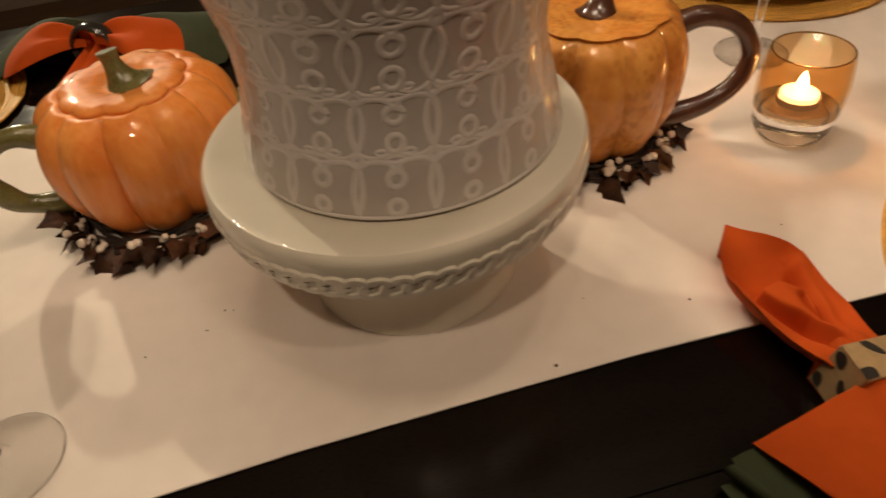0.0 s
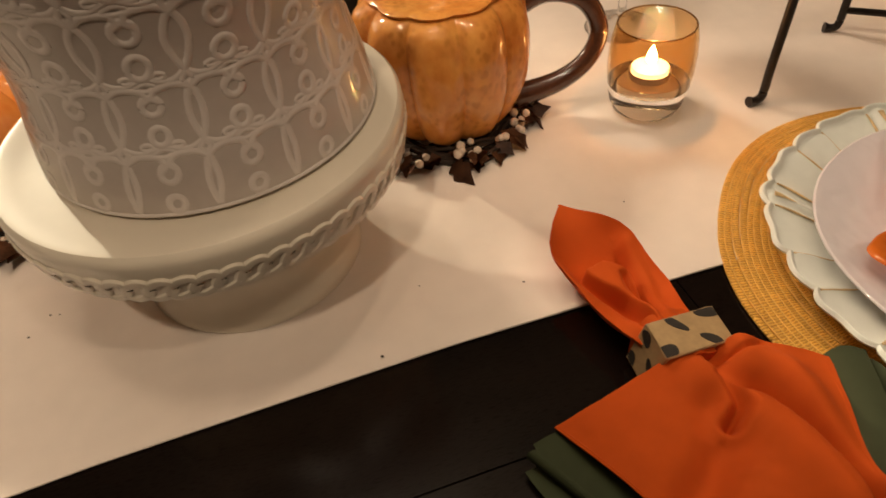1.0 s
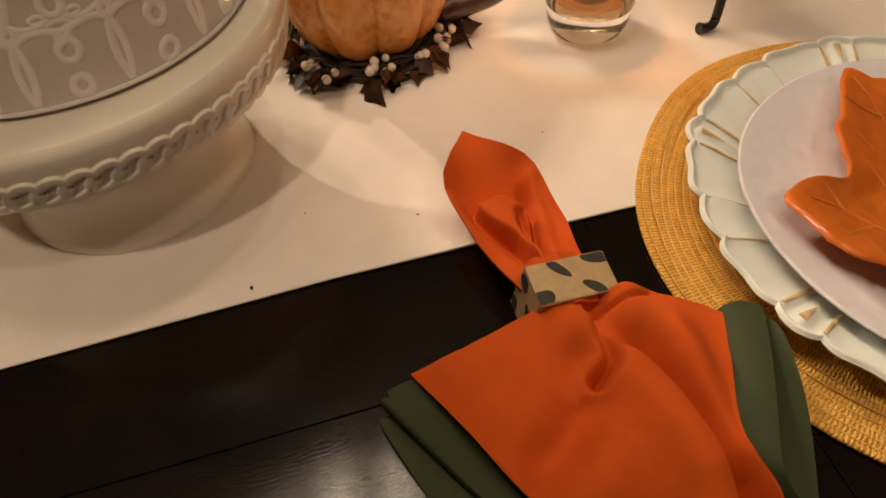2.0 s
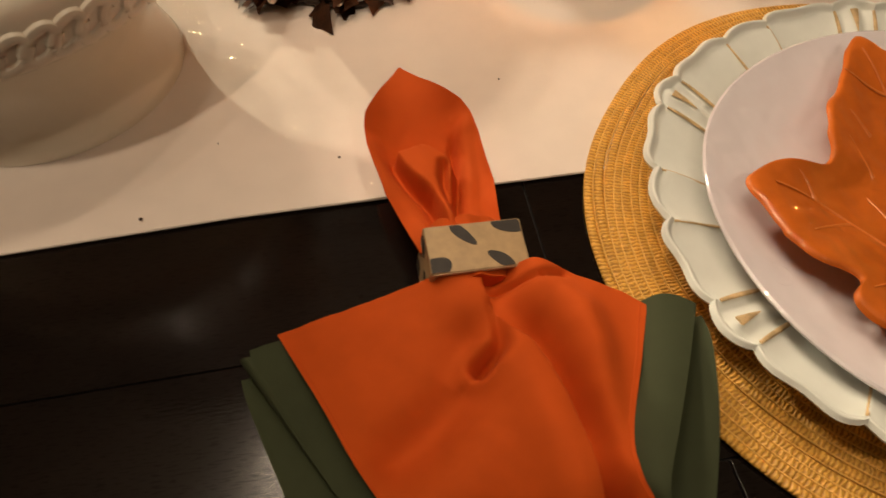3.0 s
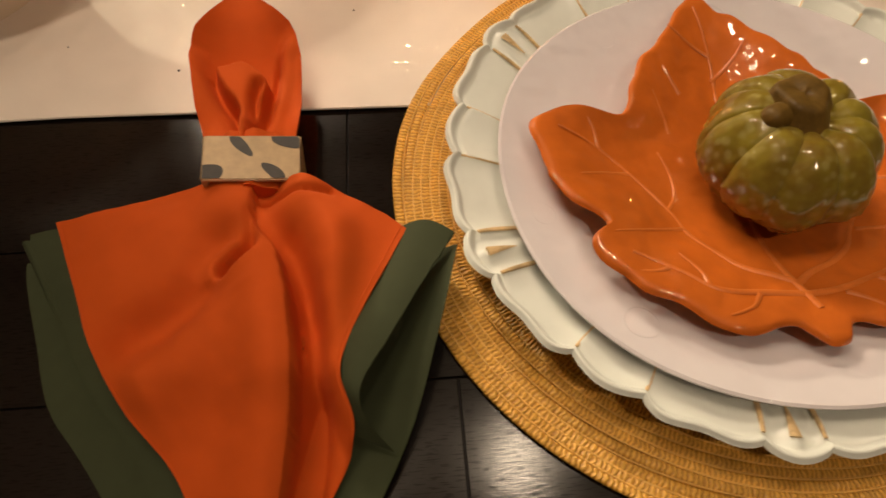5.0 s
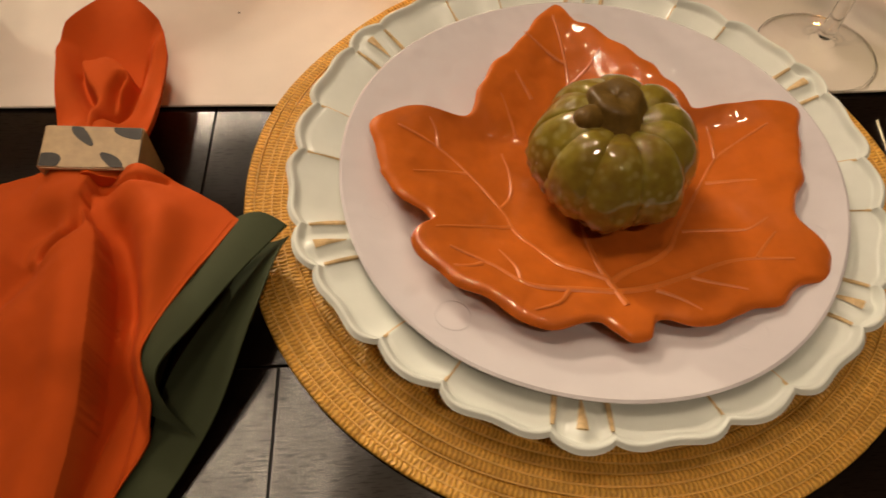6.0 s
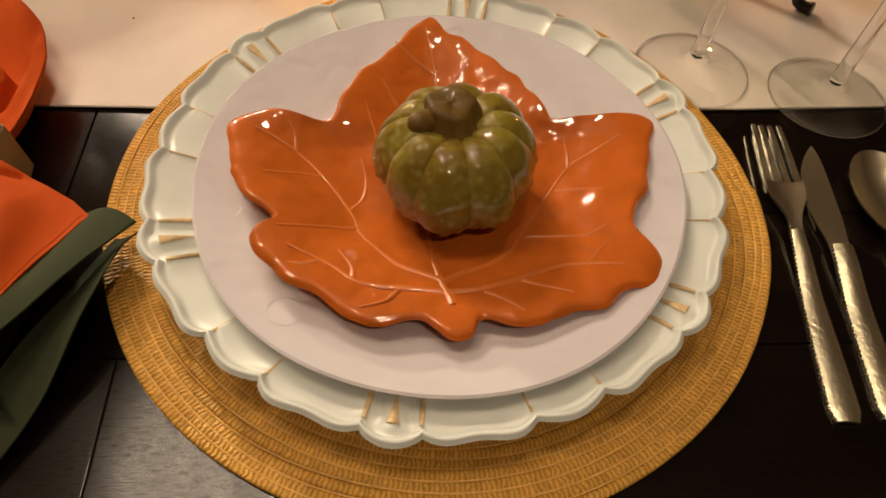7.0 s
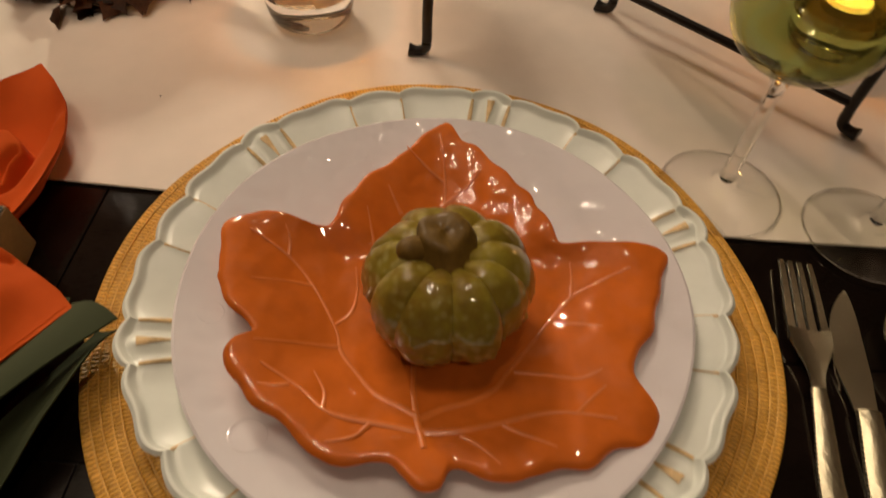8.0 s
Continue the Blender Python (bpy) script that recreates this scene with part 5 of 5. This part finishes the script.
def bone_ring(m):
    ring = thing("napkin_ring", m, "square tan bone napkin ring with dark leopard spots", "napkin ring", "napkin rings")
    w, h, d, t = 0.0238, 0.0405, 0.0125, 0.003
    bm = bmesh.new()
    rows = []
    for k in range(2):
        ww, z0, z1 = w - k * t, 0.0025 + k * t, 0.0025 + h - k * t
        for y in (-d, d):
            rows.append([bm.verts.new(p) for p in ((-ww, y, z0), (ww, y, z0), (ww, y, z1), (-ww, y, z1))])
    a, b, c, e = rows
    for i in range(4):
        j = (i + 1) % 4
        bm.faces.new((a[i], a[j], b[j], b[i]))
        bm.faces.new((c[i], c[j], e[j], e[i]))
        bm.faces.new((a[i], a[j], c[j], c[i]))
        bm.faces.new((b[i], b[j], e[j], e[i]))
    bmesh.ops.bevel(bm, geom=list(bm.edges), offset=0.0006, segments=2, affect="EDGES")
    part("band", bm, BONE, ring)

    def spot(side, cx, cy, rx, ry, turn):
        bm = bmesh.new()
        for lift in (0.0, 0.00025):
            pts = []
            for k in range(26):
                q = 2 * math.pi * k / 26
                wob = 1 + 0.08 * math.sin(3 * q + cx * 900)
                px, py = rx * wob * math.cos(q), ry * wob * math.sin(q)
                x = cx + px * math.cos(turn) - py * math.sin(turn)
                y = cy + px * math.sin(turn) + py * math.cos(turn)
                if side == "top":
                    pts.append(bm.verts.new((min(max(x, -w + 0.0007), w - 0.0007), min(max(y, -d + 0.0007), d - 0.0007), 0.0025 + h + lift)))
                else:
                    pts.append(bm.verts.new((-w - lift, min(max(y, -d + 0.0007), d - 0.0007), min(max(0.024 + x, 0.004), 0.042))))
            bm.faces.new(pts)
            if lift:
                for k in range(26):
                    j = (k + 1) % 26
                    bm.faces.new((low[k], low[j], pts[j], pts[k]))
            low = pts
        part("spot", bm, BONE_SPOT, ring)
    spot("top", -0.0055, 0.0070, 0.0080, 0.0028, radians(-48))
    spot("top", 0.0170, 0.0100, 0.0078, 0.0046, radians(-20))
    spot("top", -0.0205, -0.0095, 0.0072, 0.0058, 0.2)
    spot("top", 0.0110, -0.0085, 0.0075, 0.0030, radians(-42))
    spot("side", 0.012, 0.006, 0.0060, 0.0042, 0.5)
    spot("side", -0.004, -0.007, 0.0075, 0.0030, 0.7)
    spot("side", -0.016, 0.008, 0.0070, 0.0036, 0.3)
    return ring


def round_ring(m):
    ring = thing("napkin_ring", m, "round glossy black horn napkin ring", "napkin ring", "napkin rings")
    bm = tube([(0.024 * math.cos(a), 0.0, 0.0285 + 0.024 * math.sin(a)) for a in np.linspace(0, 2 * math.pi, 48, endpoint=False)], 0.0035, 10, closed=True)
    for v in bm.verts:
        v.co.y *= 2.6
    part("band", bm, RING_DARK, ring)
    return ring


# ---- the laid places ----
placemat(pose(0, 0, 0), "round golden straw placemat under the charger")
charger_plate(pose(-0.002, 0.0, 0.0042))
dinner_plate(pose(-0.001, -0.0085, 0.0119))
leaf_dish(pose(0.001, -0.0008, 0.0163))
green_gourd(pose(0.0045, -0.018, 0.0224) @ Matrix.Diagonal((0.99, 0.99, 1.10, 1)))

fork(pose(0.1905, -0.147, 0.0, 0, 0, -6.4))
knife(pose(0.2150, -0.146, 0.0, 0, 0, -6.0))
spoon(pose(0.243, -0.158, 0.0, 0, 0, -8.5))

napkin(pose(-0.2615, 0.001, 0.0), "orange and olive cotton napkin drawn through a bone ring")
bone_ring(pose(-0.2615, 0.0075, 0.0010, 9, 6, 1))

wine_glass(pose(0.1785, 0.1045, 0.0025), GREEN_GLASS, "green bowled wine glass on a clear stem")
wine_glass(pose(0.266, 0.078, 0.0025), CLEAR, "clear stemmed wine glass beside the runner's edge", 0.112)
wine_glass(pose(-0.811, 0.120, 0.0028), CLEAR, "clear wine glass standing on the runner", 0.112)
wine_glass(pose(-0.068, 0.418, 0.0028), CLEAR, "clear wine glass on the far side of the runner", 0.112)

cake_stand(pose(STAND[0], STAND[1], 0.0026) @ Matrix.Diagonal((0.99, 0.99, 1.055, 1)))
lace_pot(pose(-0.495, 0.229, 0.1302, 0, 0, 8) @ Matrix.Diagonal((1.025, 1.025, 1.025, 1)))
wreath(pose(-0.713, 0.388, 0.0026), 0.080, 3, 26, 84)
pumpkin_teapot(pose(-0.713, 0.396, 0.0010, 0, 0, 6) @ Matrix.Diagonal((0.97, 0.97, 1.03, 1)))
wreath(pose(-0.305, 0.330, 0.0026), 0.066, 8, 20, 56)
pumpkin_pitcher(pose(-0.303, 0.326, 0.0030, 0, 0, -8))
votive(pose(-0.124, 0.270, 0.0026))
votive(pose(0.300, 0.285, 0.0026))
iron_stand(pose(0, 0, 0))

# ---- places across the table ----
placemat(pose(0.075, 0.645, 0.0026), "round golden straw placemat across the table")
placemat(pose(-1.105, 0.690, 0.0026), "round golden straw placemat at the far corner")
for x, y in ((0.075, 0.645), (-1.105, 0.690)):
    dish = thing("stoneware_plate", pose(x, y, 0.0070), "dark brown stoneware plate on a straw placemat", "plate", "dark plates")
    part("dish", lathe([(0, 0.0), (0.09, 0.0), (0.12, 0.006), (0.155, 0.017), (0.158, 0.0185), (0.156, 0.020), (0.12, 0.0105), (0.09, 0.005), (0, 0.005)], 96), DARK_PLATE, dish)


def bow_napkin(m, label):
    """A napkin drawn through its ring so that two full lobes stand out at the sides."""
    nap = thing("napkin", m, label, "napkin", "folded napkins")

    def lobe(side, reach, wide, lift, back):
        def fn(u, v):
            s = 2 * v - 1
            w = lerp(0.013, wide, smooth(0.0, 0.8, u)) * (1 - 0.35 * smooth(0.8, 1.0, u) * abs(s))
            pleat = 0.006 * math.sin(s * 7 + 1) * (1 - smooth(0.15, 0.8, u))
            puff = 0.030 * math.sin(math.pi * min(1.0, 0.12 + 0.8 * u)) * (1 - 0.75 * s * s)
            return side * (0.006 + reach * u), back + s * w + 0.012 * u * u, max(0.004, lift + puff + pleat - 0.018 * u * u - 0.010 * s * s * u)
        return fn
    part("orange_lobe", sheet(lobe(-1, 0.128, 0.062, 0.034, 0.004), 40, 40, 0.0012), CLOTH_ORANGE, nap, "full orange cotton lobe")
    part("orange_lobe", sheet(lobe(1, 0.118, 0.066, 0.036, 0.006), 40, 40, 0.0012), CLOTH_ORANGE, nap, "full orange cotton lobe")
    part("olive_lobe", sheet(lobe(-1, 0.175, 0.085, 0.022, 0.045), 40, 40, 0.0012), CLOTH_GREEN, nap, "olive green cotton lobe")
    part("olive_lobe", sheet(lobe(1, 0.160, 0.085, 0.022, 0.045), 40, 40, 0.0012), CLOTH_GREEN, nap, "olive green cotton lobe")

    def tail(u, v):
        s = 2 * u - 1
        w = lerp(0.018, 0.034, smooth(0.0, 1.0, v))
        return s * w, 0.012 - 0.095 * v, lerp(0.034, 0.012, v ** 1.3) + 0.006 * math.sin(s * 8 + 0.6) * (1 - 0.4 * v) - 0.006 * s * s
    part("gathered_end", sheet(tail, 40, 30, 0.0012), CLOTH_ORANGE, nap, "pleated orange end below the ring")
    return nap


bow_napkin(pose(-0.818, 0.716, 0.0, 0, 0, -20), "orange and olive cotton napkin drawn through a black ring")
round_ring(pose(-0.816, 0.711, 0.0, 0, 0, -20) @ Matrix.Scale(1.2, 4))

# tiny dark crumbs on the runner
crumb = bmesh.new()
for x, y, r in ((-0.663, 0.212, 0.0009), (-0.656, 0.210, 0.0007), (-0.677, 0.195, 0.0009), (-0.434, 0.0805, 0.0012), (-0.319, 0.106, 0.0009), (-0.723, 0.183, 0.0007), (-0.392, 0.132, 0.0006), (-0.21, 0.155, 0.0007)):
    ball((x, y, 0.0046), r, crumb, 6, 5, 0.7)
tagged(part("runner_crumbs", crumb, TWIG), "tiny dark crumbs scattered on the runner", "crumbs", kind="stuff")

# ---- planks of the table top ----
PLANK = 0.085
JOINTS = {1: (-0.163, 0.62), 3: (-0.9, -0.215), 2: (-0.62, 0.41), 4: (-0.98, 0.36), 0: (-0.3, 0.2)}
for row in range(14):
    y0 = TABLE_Y0 + row * PLANK + (0.015 if row > 3 else 0)
    y1 = TABLE_Y0 + (row + 1) * PLANK + (0.015 if row > 2 else 0)
    ends = [TABLE_X0] + sorted(JOINTS.get(row, (-1.1 + 0.37 * (row * 7 % 4), 0.1 + 0.21 * (row * 5 % 3)))) + [TABLE_X1]
    for x0, x1 in zip(ends, ends[1:]):
        part("plank", box(x0 + 0.0006, y0 + 0.0006, -0.025, x1 - 0.0006, y1 - 0.0006, 0.0, 0.0002), WOOD, table, angle=4)
